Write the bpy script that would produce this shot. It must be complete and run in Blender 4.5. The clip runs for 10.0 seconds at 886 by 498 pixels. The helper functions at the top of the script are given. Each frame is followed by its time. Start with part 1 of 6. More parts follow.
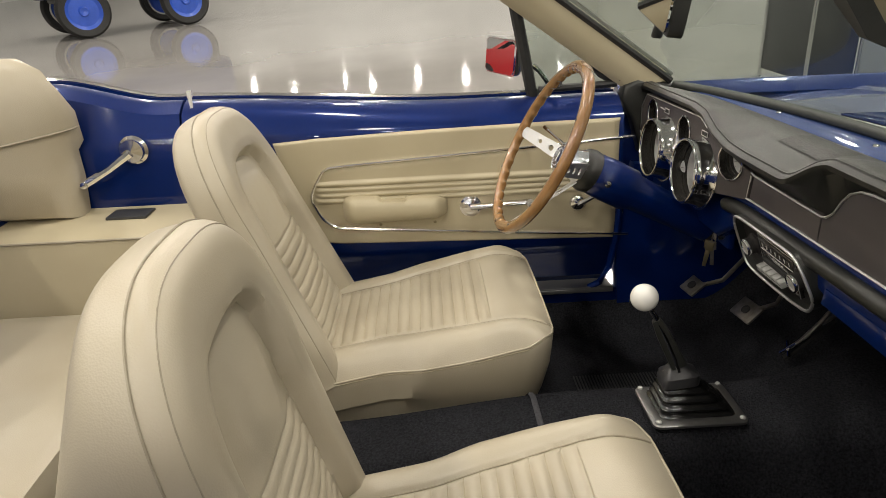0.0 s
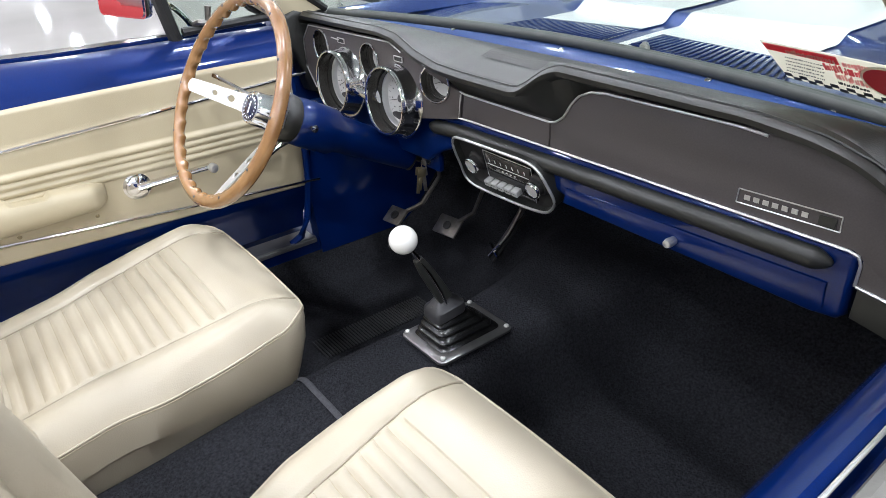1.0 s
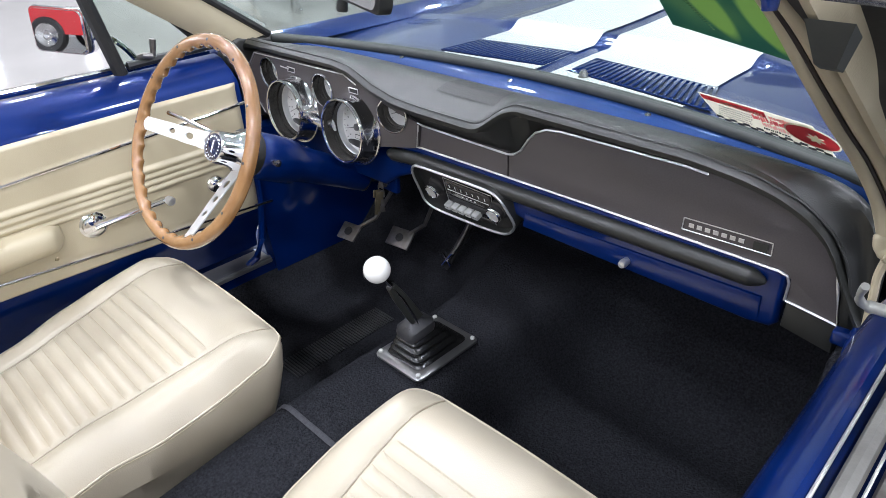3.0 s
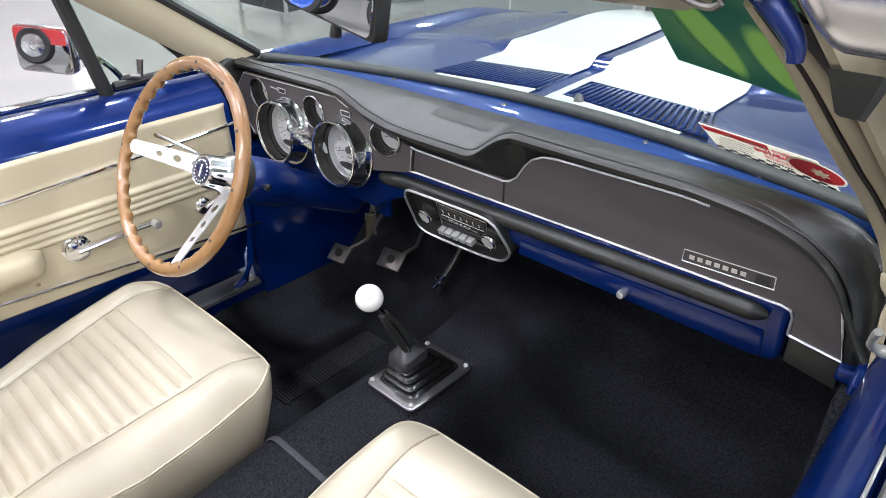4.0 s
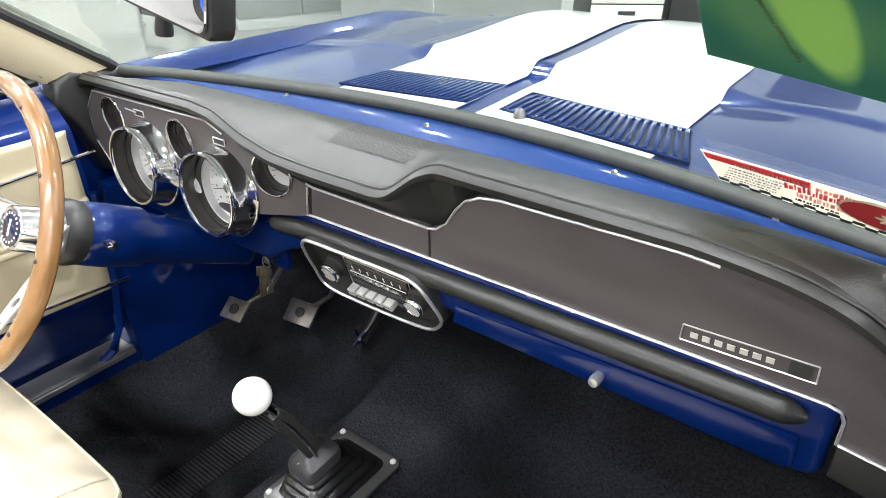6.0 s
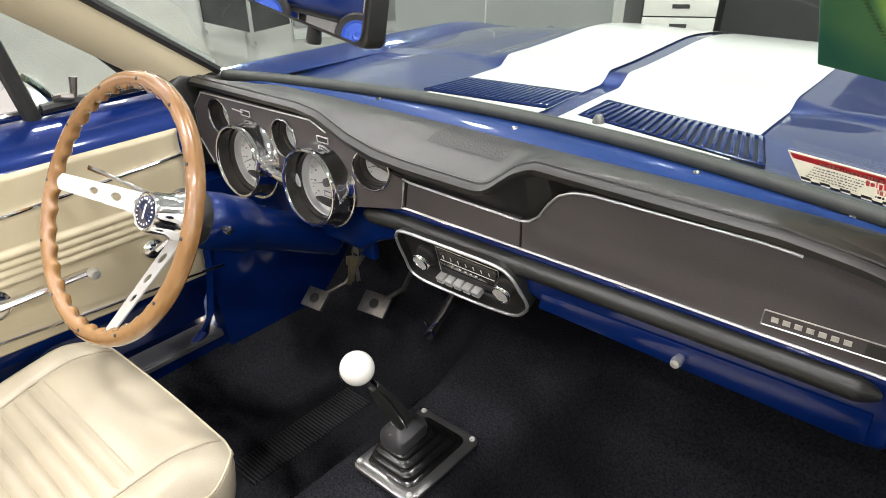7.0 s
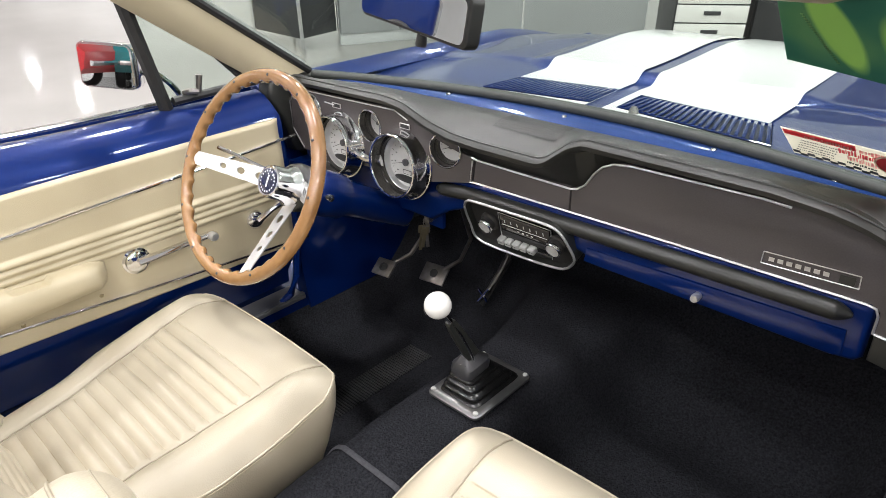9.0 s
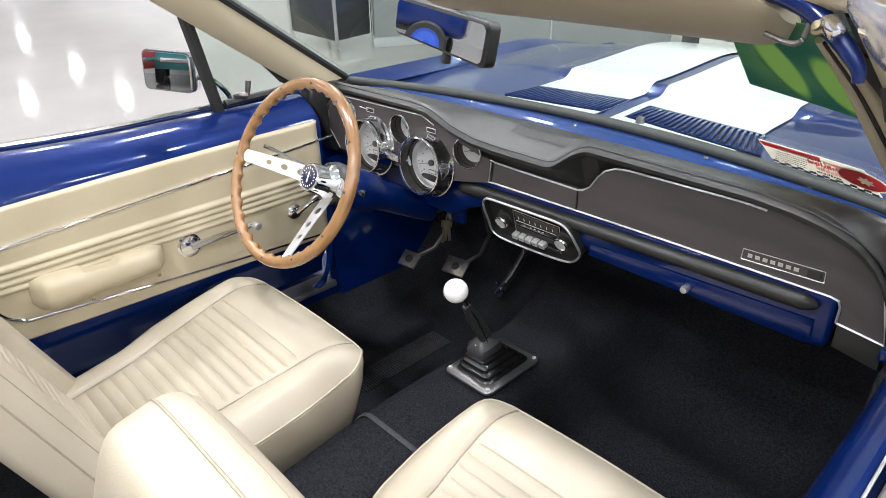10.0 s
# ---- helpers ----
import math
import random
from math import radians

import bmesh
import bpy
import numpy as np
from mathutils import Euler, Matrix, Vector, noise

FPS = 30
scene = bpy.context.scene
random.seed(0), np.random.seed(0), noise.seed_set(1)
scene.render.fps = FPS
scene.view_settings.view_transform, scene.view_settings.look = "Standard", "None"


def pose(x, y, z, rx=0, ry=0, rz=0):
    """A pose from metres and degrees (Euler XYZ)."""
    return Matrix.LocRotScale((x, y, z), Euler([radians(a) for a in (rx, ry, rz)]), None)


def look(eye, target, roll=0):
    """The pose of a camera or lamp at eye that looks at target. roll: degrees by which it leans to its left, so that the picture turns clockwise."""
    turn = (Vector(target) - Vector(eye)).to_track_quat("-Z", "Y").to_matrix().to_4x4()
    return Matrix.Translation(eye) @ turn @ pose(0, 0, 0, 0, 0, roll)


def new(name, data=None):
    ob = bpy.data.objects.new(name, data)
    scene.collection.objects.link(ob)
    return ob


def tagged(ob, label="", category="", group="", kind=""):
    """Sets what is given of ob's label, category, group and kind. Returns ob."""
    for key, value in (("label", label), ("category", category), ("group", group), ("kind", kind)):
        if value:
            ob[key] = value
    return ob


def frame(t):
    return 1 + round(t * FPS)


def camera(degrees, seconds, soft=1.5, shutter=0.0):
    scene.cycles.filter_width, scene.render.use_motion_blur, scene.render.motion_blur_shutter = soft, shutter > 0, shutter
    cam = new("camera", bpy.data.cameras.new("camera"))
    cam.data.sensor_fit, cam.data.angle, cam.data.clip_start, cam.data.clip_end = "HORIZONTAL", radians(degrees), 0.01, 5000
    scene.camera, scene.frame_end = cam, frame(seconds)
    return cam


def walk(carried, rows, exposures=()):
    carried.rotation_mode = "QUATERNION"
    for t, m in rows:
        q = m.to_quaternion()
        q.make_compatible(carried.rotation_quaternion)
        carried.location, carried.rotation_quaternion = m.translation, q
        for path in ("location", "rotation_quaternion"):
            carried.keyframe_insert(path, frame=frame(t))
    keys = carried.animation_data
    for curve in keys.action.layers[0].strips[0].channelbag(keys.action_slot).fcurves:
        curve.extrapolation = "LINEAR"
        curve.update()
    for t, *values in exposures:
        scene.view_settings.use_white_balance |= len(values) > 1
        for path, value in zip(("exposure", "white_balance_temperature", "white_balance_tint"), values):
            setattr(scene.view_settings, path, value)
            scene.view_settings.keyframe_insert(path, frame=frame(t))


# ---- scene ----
cam = camera(67.87, 10.0, 0.8)
PATH = [
    (0.0, look((1.0712, -0.6105, 1.2064), (-0.1318, -0.5901, 0.7141), -2.71)),
    (0.3, look((0.9997, -0.6819, 1.1849), (-0.1515, -0.4095, 0.6458), -2.54)),
    (0.5, look((0.9368, -0.7148, 1.1822), (-0.1540, -0.3039, 0.6065), -2.78)),
    (0.6, look((0.9102, -0.7151, 1.1679), (-0.1544, -0.2466, 0.5872), -2.73)),
    (1.0, look((0.8484, -0.7760, 1.1806), (-0.0657, -0.0936, 0.5570), -2.42)),
    (1.5, look((0.8295, -0.8762, 1.2049), (0.0116, -0.1034, 0.5538), -2.33)),
    (2.0, look((0.8292, -0.8906, 1.2148), (0.0334, -0.1023, 0.5550), -1.87)),
    (2.5, look((0.8253, -0.8875, 1.2466), (0.0321, -0.0969, 0.5864), -1.82)),
    (2.7, look((0.8211, -0.8716, 1.2794), (0.0236, -0.0882, 0.6157), -2.25)),
    (4.0, look((0.7818, -0.8379, 1.3083), (-0.0063, -0.0290, 0.6644), -1.49)),
    (4.5, look((0.7479, -0.6726, 1.2305), (-0.0016, 0.1796, 0.5965), -1.77)),
    (5.0, look((0.7104, -0.5843, 1.1902), (0.0189, 0.3120, 0.5511), -1.33)),
    (5.3, look((0.6746, -0.5809, 1.1962), (0.0018, 0.3271, 0.5536), -1.00)),
    (5.5, look((0.6492, -0.5823, 1.2086), (-0.0280, 0.3239, 0.5681), -1.15)),
    (6.8, look((0.5802, -0.6728, 1.2387), (-0.1653, 0.2038, 0.6338), -0.62)),
    (7.0, look((0.5951, -0.7142, 1.2454), (-0.1619, 0.1491, 0.6358), -1.04)),
    (7.5, look((0.6812, -0.8718, 1.2723), (-0.1003, -0.0232, 0.6731), -1.45)),
    (8.0, look((0.6934, -0.9225, 1.2733), (-0.0971, -0.0831, 0.6728), -1.61)),
    (8.5, look((0.6997, -0.9296, 1.2754), (-0.0967, -0.0950, 0.6761), -1.60)),
    (9.0, look((0.7097, -0.9462, 1.2891), (-0.0915, -0.1157, 0.6904), -1.58)),
    (9.5, look((0.7618, -1.0004, 1.3178), (-0.0457, -0.1759, 0.7192), -1.58)),
    (10.0, look((0.8179, -1.0355, 1.3419), (-0.0207, -0.2419, 0.7444), -1.27)),
]
walk(cam, PATH, [(0.0, -0.46, 6950, 10), (0.6, 0.02, 5950, 11), (1.0, 0.34, 5750, 12), (1.5, 0.42, 5600, 13), (2.7, 0.38, 5600, 14), (4.0, 0.44, 5750, 14), (4.5, 0.66, 5780, 12), (5.0, 1.0, 5800, 10), (5.5, 1.12, 5850, 9), (7.0, 0.47, 6350, 12), (9.0, 0.38, 6200, 13), (10.0, 0.36, 5950, 13)])


# ---- light ----
ROOM = Matrix.Rotation(radians(1.8), 4, "X") @ Matrix.Rotation(radians(3.2), 4, "Y")  # the hall's level against the parked car's
world = bpy.data.worlds.new("hall_air")
world.use_nodes = True
world.node_tree.nodes["Background"].inputs[0].default_value = (0.75, 0.8, 0.9, 1)
world.node_tree.nodes["Background"].inputs[1].default_value = 0.2
scene.world = world



def ceiling_lamp(x, y, z, size, watts):
    data = bpy.data.lights.new("high_bay_lamp", "AREA")
    data.shape, data.size, data.energy, data.color = "DISK", size, watts, (1.0, 0.97, 0.92)
    ob = new("high_bay_lamp", data)
    ob.matrix_basis = ROOM @ pose(x, y, z)
    return ob


# Rows 9.5 and 14.0 are unseen, added to brighten surfaces that face +x.
for lx in (-35.0, -28.2, -23.6, -17.5, -13.0, -8.5, -4.0, 0.5, 5.0, 9.5, 14.0):
    for ly in (-10.0, -7.5, -5.0, -3.4, -1.0, 1.5, 4.0, 6.5):
        ceiling_lamp(lx + (0.9 if ly in (-7.5, -3.4, 1.5, 6.5) else -0.9), ly, 5.6, 0.30, 84)

# ---- materials ----


def material(name, color, rough=0.5, metal=0.0, coat=0.0, spec=0.5, mix=None, scale=40.0, amount=0.5, detail=4.0,
             bump=0.0, bump_scale=None, kind="noise", sheen=0.0, glass=0.0, stretch=(1, 1, 1), rough_var=0.0, deep=0.002):
    m = bpy.data.materials.new(name)
    m.use_nodes = True
    nt = m.node_tree
    b = nt.nodes["Principled BSDF"]
    b.inputs["Base Color"].default_value = (*color, 1)
    b.inputs["Roughness"].default_value = rough
    b.inputs["Metallic"].default_value = metal
    b.inputs["Coat Weight"].default_value = coat
    b.inputs["Coat Roughness"].default_value = 0.04
    b.inputs["Specular IOR Level"].default_value = spec
    b.inputs["Sheen Weight"].default_value = sheen
    b.inputs["Transmission Weight"].default_value = glass
    co = nt.nodes.new("ShaderNodeTexCoord")
    mp = nt.nodes.new("ShaderNodeMapping")
    mp.inputs["Scale"].default_value = stretch
    nt.links.new(co.outputs["Object"], mp.inputs["Vector"])
    if mix:
        n = nt.nodes.new("ShaderNodeTexNoise")
        n.inputs["Scale"].default_value, n.inputs["Detail"].default_value = scale, detail
        nt.links.new(mp.outputs["Vector"], n.inputs["Vector"])
        r = nt.nodes.new("ShaderNodeValToRGB")
        r.color_ramp.elements[0].position, r.color_ramp.elements[1].position = 0.5 - amount / 2, 0.5 + amount / 2
        r.color_ramp.elements[0].color, r.color_ramp.elements[1].color = (*color, 1), (*mix, 1)
        nt.links.new(n.outputs["Fac"], r.inputs["Fac"])
        nt.links.new(r.outputs["Color"], b.inputs["Base Color"])
        if rough_var:
            q = nt.nodes.new("ShaderNodeMapRange")
            q.inputs["To Min"].default_value, q.inputs["To Max"].default_value = rough - rough_var, rough + rough_var
            nt.links.new(n.outputs["Fac"], q.inputs["Value"])
            nt.links.new(q.outputs["Result"], b.inputs["Roughness"])
    if bump:
        if kind == "voronoi":
            n2 = nt.nodes.new("ShaderNodeTexVoronoi")
            out = n2.outputs["Distance"]
        else:
            n2 = nt.nodes.new("ShaderNodeTexNoise")
            n2.inputs["Detail"].default_value = 3.0
            out = n2.outputs["Fac"]
        n2.inputs["Scale"].default_value = bump_scale or scale * 6
        nt.links.new(mp.outputs["Vector"], n2.inputs["Vector"])
        bp = nt.nodes.new("ShaderNodeBump")
        bp.inputs["Strength"].default_value, bp.inputs["Distance"].default_value = bump, deep
        nt.links.new(out, bp.inputs["Height"])
        nt.links.new(bp.outputs["Normal"], b.inputs["Normal"])
    return m


CREAM = material("cream_vinyl", (0.48, 0.435, 0.34), 0.34, mix=(0.42, 0.365, 0.265), scale=6, amount=0.6, detail=9, bump=0.12, bump_scale=420, kind="voronoi", rough_var=0.08)
CREAM_TRIM = material("cream_door_vinyl", (0.50, 0.44, 0.305), 0.42, mix=(0.44, 0.38, 0.25), scale=7, amount=0.8, bump=0.1, bump_scale=500, kind="voronoi")
THREAD = material("cream_piping", (0.38, 0.340, 0.255), 0.5, mix=(0.29, 0.25, 0.18), scale=60)
BLUE = material("metallic_blue_paint", (0.0009, 0.0165, 0.120), 0.36, metal=0.25, coat=0.9, spec=0.1, mix=(0.0007, 0.0115, 0.090), scale=900, amount=0.3)
BLUE.node_tree.nodes["Principled BSDF"].inputs["Coat Roughness"].default_value = 0.06
BODY = material("clear_coated_blue_paint", (0.0012, 0.0230, 0.170), 0.30, metal=0.25, coat=1.0, spec=0.3, mix=(0.0009, 0.0165, 0.130), scale=900, amount=0.3)
BODY.node_tree.nodes["Principled BSDF"].inputs["Coat Roughness"].default_value = 0.03
BODY.node_tree.nodes["Principled BSDF"].inputs["Coat IOR"].default_value = 1.75
WHITE = material("white_stripe_paint", (0.82, 0.82, 0.80), 0.3, coat=0.8, mix=(0.78, 0.78, 0.77), scale=5)
BLACK_VINYL = material("black_pad_vinyl", (0.0155, 0.0160, 0.0140), 0.40, spec=0.62, mix=(0.0190, 0.0200, 0.0175), scale=30, bump=0.12, bump_scale=700, kind="voronoi")
BLACK_FILM = material("charcoal_dash_film", (0.063, 0.055, 0.055), 0.40, mix=(0.076, 0.067, 0.067), scale=400, amount=0.4, bump=0.1, bump_scale=900)
CARPET = material("black_carpet", (0.0100, 0.0102, 0.0125), 0.95, mix=(0.031, 0.032, 0.037), scale=210, amount=0.42, detail=3, bump=1.0, bump_scale=260, deep=0.006, sheen=0.0, spec=0.05)
GRILLE = material("perforated_grey_vinyl", (0.014, 0.0145, 0.013), 0.46, mix=(0.030, 0.030, 0.028), scale=340, amount=0.3, detail=1, bump=0.3, bump_scale=300, kind="voronoi", spec=0.4)
RUBBER = material("black_rubber", (0.012, 0.012, 0.012), 0.5, mix=(0.02, 0.02, 0.02), scale=60, bump=0.1, bump_scale=200)
SEAL = material("grey_green_gasket", (0.035, 0.04, 0.036), 0.55, mix=(0.05, 0.052, 0.048), scale=50, bump=0.1, bump_scale=300)
CHROME = material("chrome", (0.88, 0.88, 0.89), 0.10, metal=1.0, mix=(0.75, 0.75, 0.76), scale=30)
BRUSHED = material("brushed_alloy", (0.66, 0.66, 0.65), 0.36, metal=0.85, mix=(0.70, 0.70, 0.70), scale=80, stretch=(1, 12, 1))
STEEL = material("worn_steel", (0.30, 0.29, 0.28), 0.4, metal=0.9, mix=(0.18, 0.16, 0.14), scale=60)
WOOD = material("varnished_wood", (0.34, 0.185, 0.070), 0.24, coat=1.0, mix=(0.20, 0.098, 0.034), scale=30, amount=0.7, stretch=(1, 1, 6), bump=0.05, bump_scale=120)
IVORY = material("white_plastic", (0.74, 0.73, 0.69), 0.18, coat=0.4, mix=(0.82, 0.81, 0.77), scale=20)


def clear_glass():
    """Thin pane: passes light straight, with a gloss that grows at flat angles."""
    m = bpy.data.materials.new("clear_glass")
    m.use_nodes = True
    nt = m.node_tree
    nt.nodes.remove(nt.nodes["Principled BSDF"])
    clear, gloss, mixer, fr, power, gain = [nt.nodes.new(k) for k in ("ShaderNodeBsdfTransparent", "ShaderNodeBsdfGlossy", "ShaderNodeMixShader", "ShaderNodeLayerWeight", "ShaderNodeMath", "ShaderNodeMath")]
    clear.inputs["Color"].default_value = (0.825, 0.870, 0.840, 1)
    gloss.inputs["Roughness"].default_value = 0.0
    fr.inputs["Blend"].default_value = 0.5
    power.operation, gain.operation = "POWER", "MULTIPLY_ADD"
    power.inputs[1].default_value = 4.0
    gain.inputs[1].default_value, gain.inputs[2].default_value = 0.30, 0.015
    nt.links.new(fr.outputs["Facing"], power.inputs[0])
    nt.links.new(power.outputs[0], gain.inputs[0])
    nt.links.new(gain.outputs[0], mixer.inputs[0])
    nt.links.new(clear.outputs[0], mixer.inputs[1])
    nt.links.new(gloss.outputs[0], mixer.inputs[2])
    nt.links.new(mixer.outputs[0], nt.nodes["Material Output"].inputs["Surface"])
    return m


GLASS = clear_glass()
# The car's blue again, brightened, with reflection streaks put into its colour.
COWL_BLUE = material("blue_paint_with_sheen_streaks", (0.0014, 0.0300, 0.150), 0.42, metal=0.2, coat=0.6, spec=0.15, mix=(0.0009, 0.0180, 0.100), scale=30, amount=0.6, stretch=(0.3, 4, 4))
COWL_BLUE.node_tree.nodes["Principled BSDF"].inputs["Coat Roughness"].default_value = 0.05


def thin_print(name, color, mix, scale):
    """Printed film that lets some light through from behind."""
    m = bpy.data.materials.new(name)
    m.use_nodes = True
    nt = m.node_tree
    nt.nodes.remove(nt.nodes["Principled BSDF"])
    noise, ramp, front, back, mixer = [nt.nodes.new(k) for k in ("ShaderNodeTexNoise", "ShaderNodeValToRGB", "ShaderNodeBsdfDiffuse", "ShaderNodeBsdfTranslucent", "ShaderNodeMixShader")]
    noise.inputs["Scale"].default_value = scale
    ramp.color_ramp.elements[0].color, ramp.color_ramp.elements[1].color = (*color, 1), (*mix, 1)
    mixer.inputs[0].default_value = 0.72
    nt.links.new(noise.outputs["Fac"], ramp.inputs["Fac"])
    for sh in (front, back):
        nt.links.new(ramp.outputs["Color"], sh.inputs["Color"])
    nt.links.new(front.outputs[0], mixer.inputs[1])
    nt.links.new(back.outputs[0], mixer.inputs[2])
    nt.links.new(mixer.outputs[0], nt.nodes["Material Output"].inputs["Surface"])
    return m

CONCRETE = material("polished_concrete", (0.37, 0.352, 0.332), 0.062, mix=(0.25, 0.24, 0.225), scale=0.8, amount=0.7, detail=8, bump=0.03, bump_scale=3, rough_var=0.025)
WALLPAINT = material("pale_wall_paint", (0.62, 0.63, 0.62), 0.6, mix=(0.56, 0.57, 0.56), scale=1.2)
PANEL_GREY = material("grey_partition_panel", (0.34, 0.35, 0.35), 0.5, mix=(0.29, 0.30, 0.30), scale=2)
CEILING = material("grey_ceiling_paint", (0.45, 0.45, 0.45), 0.7, mix=(0.40, 0.40, 0.40), scale=1.5)
DARK = material("dark_graphite_metal", (0.03, 0.032, 0.034), 0.5, mix=(0.045, 0.045, 0.047), scale=8)

# ---- mesh helpers ----


def mesh_ob(name, verts, faces, mat, parent=None, label="", smooth=40):
    me = bpy.data.meshes.new(name)
    me.from_pydata([tuple(v) for v in verts], [], [tuple(f) for f in faces])
    bm = bmesh.new()
    bm.from_mesh(me)
    bmesh.ops.recalc_face_normals(bm, faces=bm.faces)
    bm.to_mesh(me)
    bm.free()
    return finish(name, me, mat, parent, label, smooth)


def finish(name, me, mat, parent=None, label="", smooth=40):
    me.materials.append(mat)
    if smooth:
        me.polygons.foreach_set("use_smooth", [True] * len(me.polygons))
        me.set_sharp_from_angle(angle=radians(smooth))
    ob = new(name, me)
    if parent:
        ob.parent = parent
    if label:
        ob["label"] = label
    return ob


def part(name, bm, mat, parent=None, label="", smooth=40):
    me = bpy.data.meshes.new(name)
    bmesh.ops.recalc_face_normals(bm, faces=bm.faces)
    bm.to_mesh(me)
    bm.free()
    return finish(name, me, mat, parent, label, smooth)


def thing(name, label, category, group="", kind="", at=(0, 0, 0)):
    ob = new(name)
    ob.empty_display_size = 0.05
    ob.location = at
    return tagged(ob, label, category, group, kind)


def box(size, at=(0, 0, 0), bevel=0.0, rot=(0, 0, 0), seg=2):
    bm = bmesh.new()
    bmesh.ops.create_cube(bm, size=1.0)
    bmesh.ops.scale(bm, vec=size, verts=bm.verts)
    if bevel:
        bmesh.ops.bevel(bm, geom=bm.edges[:], offset=bevel, segments=seg, affect="EDGES", profile=0.6)
    bmesh.ops.transform(bm, matrix=pose(*at, *rot), verts=bm.verts)
    return bm


def merge(*bms):
    out = bms[0]
    for b in bms[1:]:
        me = bpy.data.meshes.new("tmp")
        b.to_mesh(me)
        out.from_mesh(me)
        b.free()
        bpy.data.meshes.remove(me)
    return out


def loft(rings, closed=True, cap=True):
    """A skin over rings of points; each ring has as many points as the next."""
    n = len(rings[0])
    verts = [p for r in rings for p in r]
    faces = []
    for i in range(len(rings) - 1):
        for j in range(n if closed else n - 1):
            k = (j + 1) % n
            faces.append((i * n + j, i * n + k, (i + 1) * n + k, (i + 1) * n + j))
    if cap and closed:
        faces.append(tuple(range(n)))
        faces.append(tuple(range((len(rings) - 1) * n, len(rings) * n)))
    return verts, faces


def tube(points, radius, seg=8, closed=False, squash=1.0, up=(0, 0, 1)):
    """A round bar along points; radius is a number or one number a point."""
    pts = [Vector(p) for p in points]
    n = len(pts)
    rings = []
    for i, p in enumerate(pts):
        a = pts[(i - 1) % n] if closed or i else pts[0]
        b = pts[(i + 1) % n] if closed or i < n - 1 else pts[-1]
        d = (b - a).normalized()
        u = Vector(up)
        if abs(d.dot(u)) > 0.95:
            u = Vector((1, 0, 0)) if abs(d.x) < 0.9 else Vector((0, 1, 0))
        s = d.cross(u).normalized()
        w = s.cross(d).normalized()
        r = radius[i] if isinstance(radius, (list, tuple)) else radius
        rings.append([p + s * r * math.cos(2 * math.pi * k / seg) + w * r * squash * math.sin(2 * math.pi * k / seg) for k in range(seg)])
    if closed:
        rings.append(rings[0])
    return loft(rings, cap=not closed)


def spline(points, steps=8, closed=False):
    """Catmull-Rom through the points."""
    p = [Vector(q) for q in points]
    n = len(p)
    out = []
    for i in range(n if closed else n - 1):
        if closed:
            a, b, c, d = p[(i - 1) % n], p[i], p[(i + 1) % n], p[(i + 2) % n]
        else:
            a, b, c, d = p[max(i - 1, 0)], p[i], p[i + 1], p[min(i + 2, n - 1)]
        for k in range(steps):
            t = k / steps
            out.append(0.5 * ((2 * b) + (c - a) * t + (2 * a - 5 * b + 4 * c - d) * t * t + (3 * b - a - 3 * c + d) * t ** 3))
    if not closed:
        out.append(p[-1])
    return out


def lathe(profile, seg=32):
    """Turns (radius, height) pairs about z."""
    rings = [[(r * math.cos(2 * math.pi * k / seg), r * math.sin(2 * math.pi * k / seg), h) for k in range(seg)] for r, h in profile]
    return loft(rings, cap=False)


def moved(vf, m):
    return [m @ Vector(v) for v in vf[0]], vf[1]


def joined(*vfs):
    verts, faces = [], []
    for v, f in vfs:
        k = len(verts)
        verts += list(v)
        faces += [tuple(i + k for i in q) for q in f]
    return verts, faces


def put(name, vf, mat, parent=None, label="", smooth=40):
    return mesh_ob(name, vf[0], vf[1], mat, parent, label, smooth)


def plate(outline, depth, axis="y", at=0.0, bevel=0.0, seg=2):
    """A slab of a flat outline (pairs), its front at `at` and its back at at + depth along the axis."""
    bm = bmesh.new()
    if axis == "y":
        vs = [bm.verts.new((a, at, b)) for a, b in outline]
        step = Vector((0, depth, 0))
    elif axis == "x":
        vs = [bm.verts.new((at, a, b)) for a, b in outline]
        step = Vector((depth, 0, 0))
    else:
        vs = [bm.verts.new((a, b, at)) for a, b in outline]
        step = Vector((0, 0, depth))
    f = bm.faces.new(vs)
    front_edges = f.edges[:]
    r = bmesh.ops.extrude_face_region(bm, geom=[f])
    bmesh.ops.translate(bm, vec=step, verts=[g for g in r["geom"] if isinstance(g, bmesh.types.BMVert)])
    bm.faces.ensure_lookup_table()
    if bevel:
        bm.edges.ensure_lookup_table()
        rim = [e for e in bm.edges if all(abs((v.co - Vector(vs[0].co)).dot(step.normalized())) < 1e-6 for v in e.verts)]
        bmesh.ops.bevel(bm, geom=rim, offset=bevel, segments=seg, affect="EDGES", profile=0.5)
    return bm


def rounded(w, h, r, seg=5, cx=0.0, cy=0.0):
    pts = []
    for sx, sy, a0 in ((1, 1, 0), (-1, 1, 90), (-1, -1, 180), (1, -1, 270)):
        for k in range(seg + 1):
            a = radians(a0 + 90 * k / seg)
            pts.append((cx + sx * (w / 2 - r) + r * math.cos(a), cy + sy * (h / 2 - r) + r * math.sin(a)))
    return pts


def smoothstep(a, b, x):
    t = min(max((x - a) / (b - a), 0.0), 1.0)
    return t * t * (3 - 2 * t)


# ---- hall ----


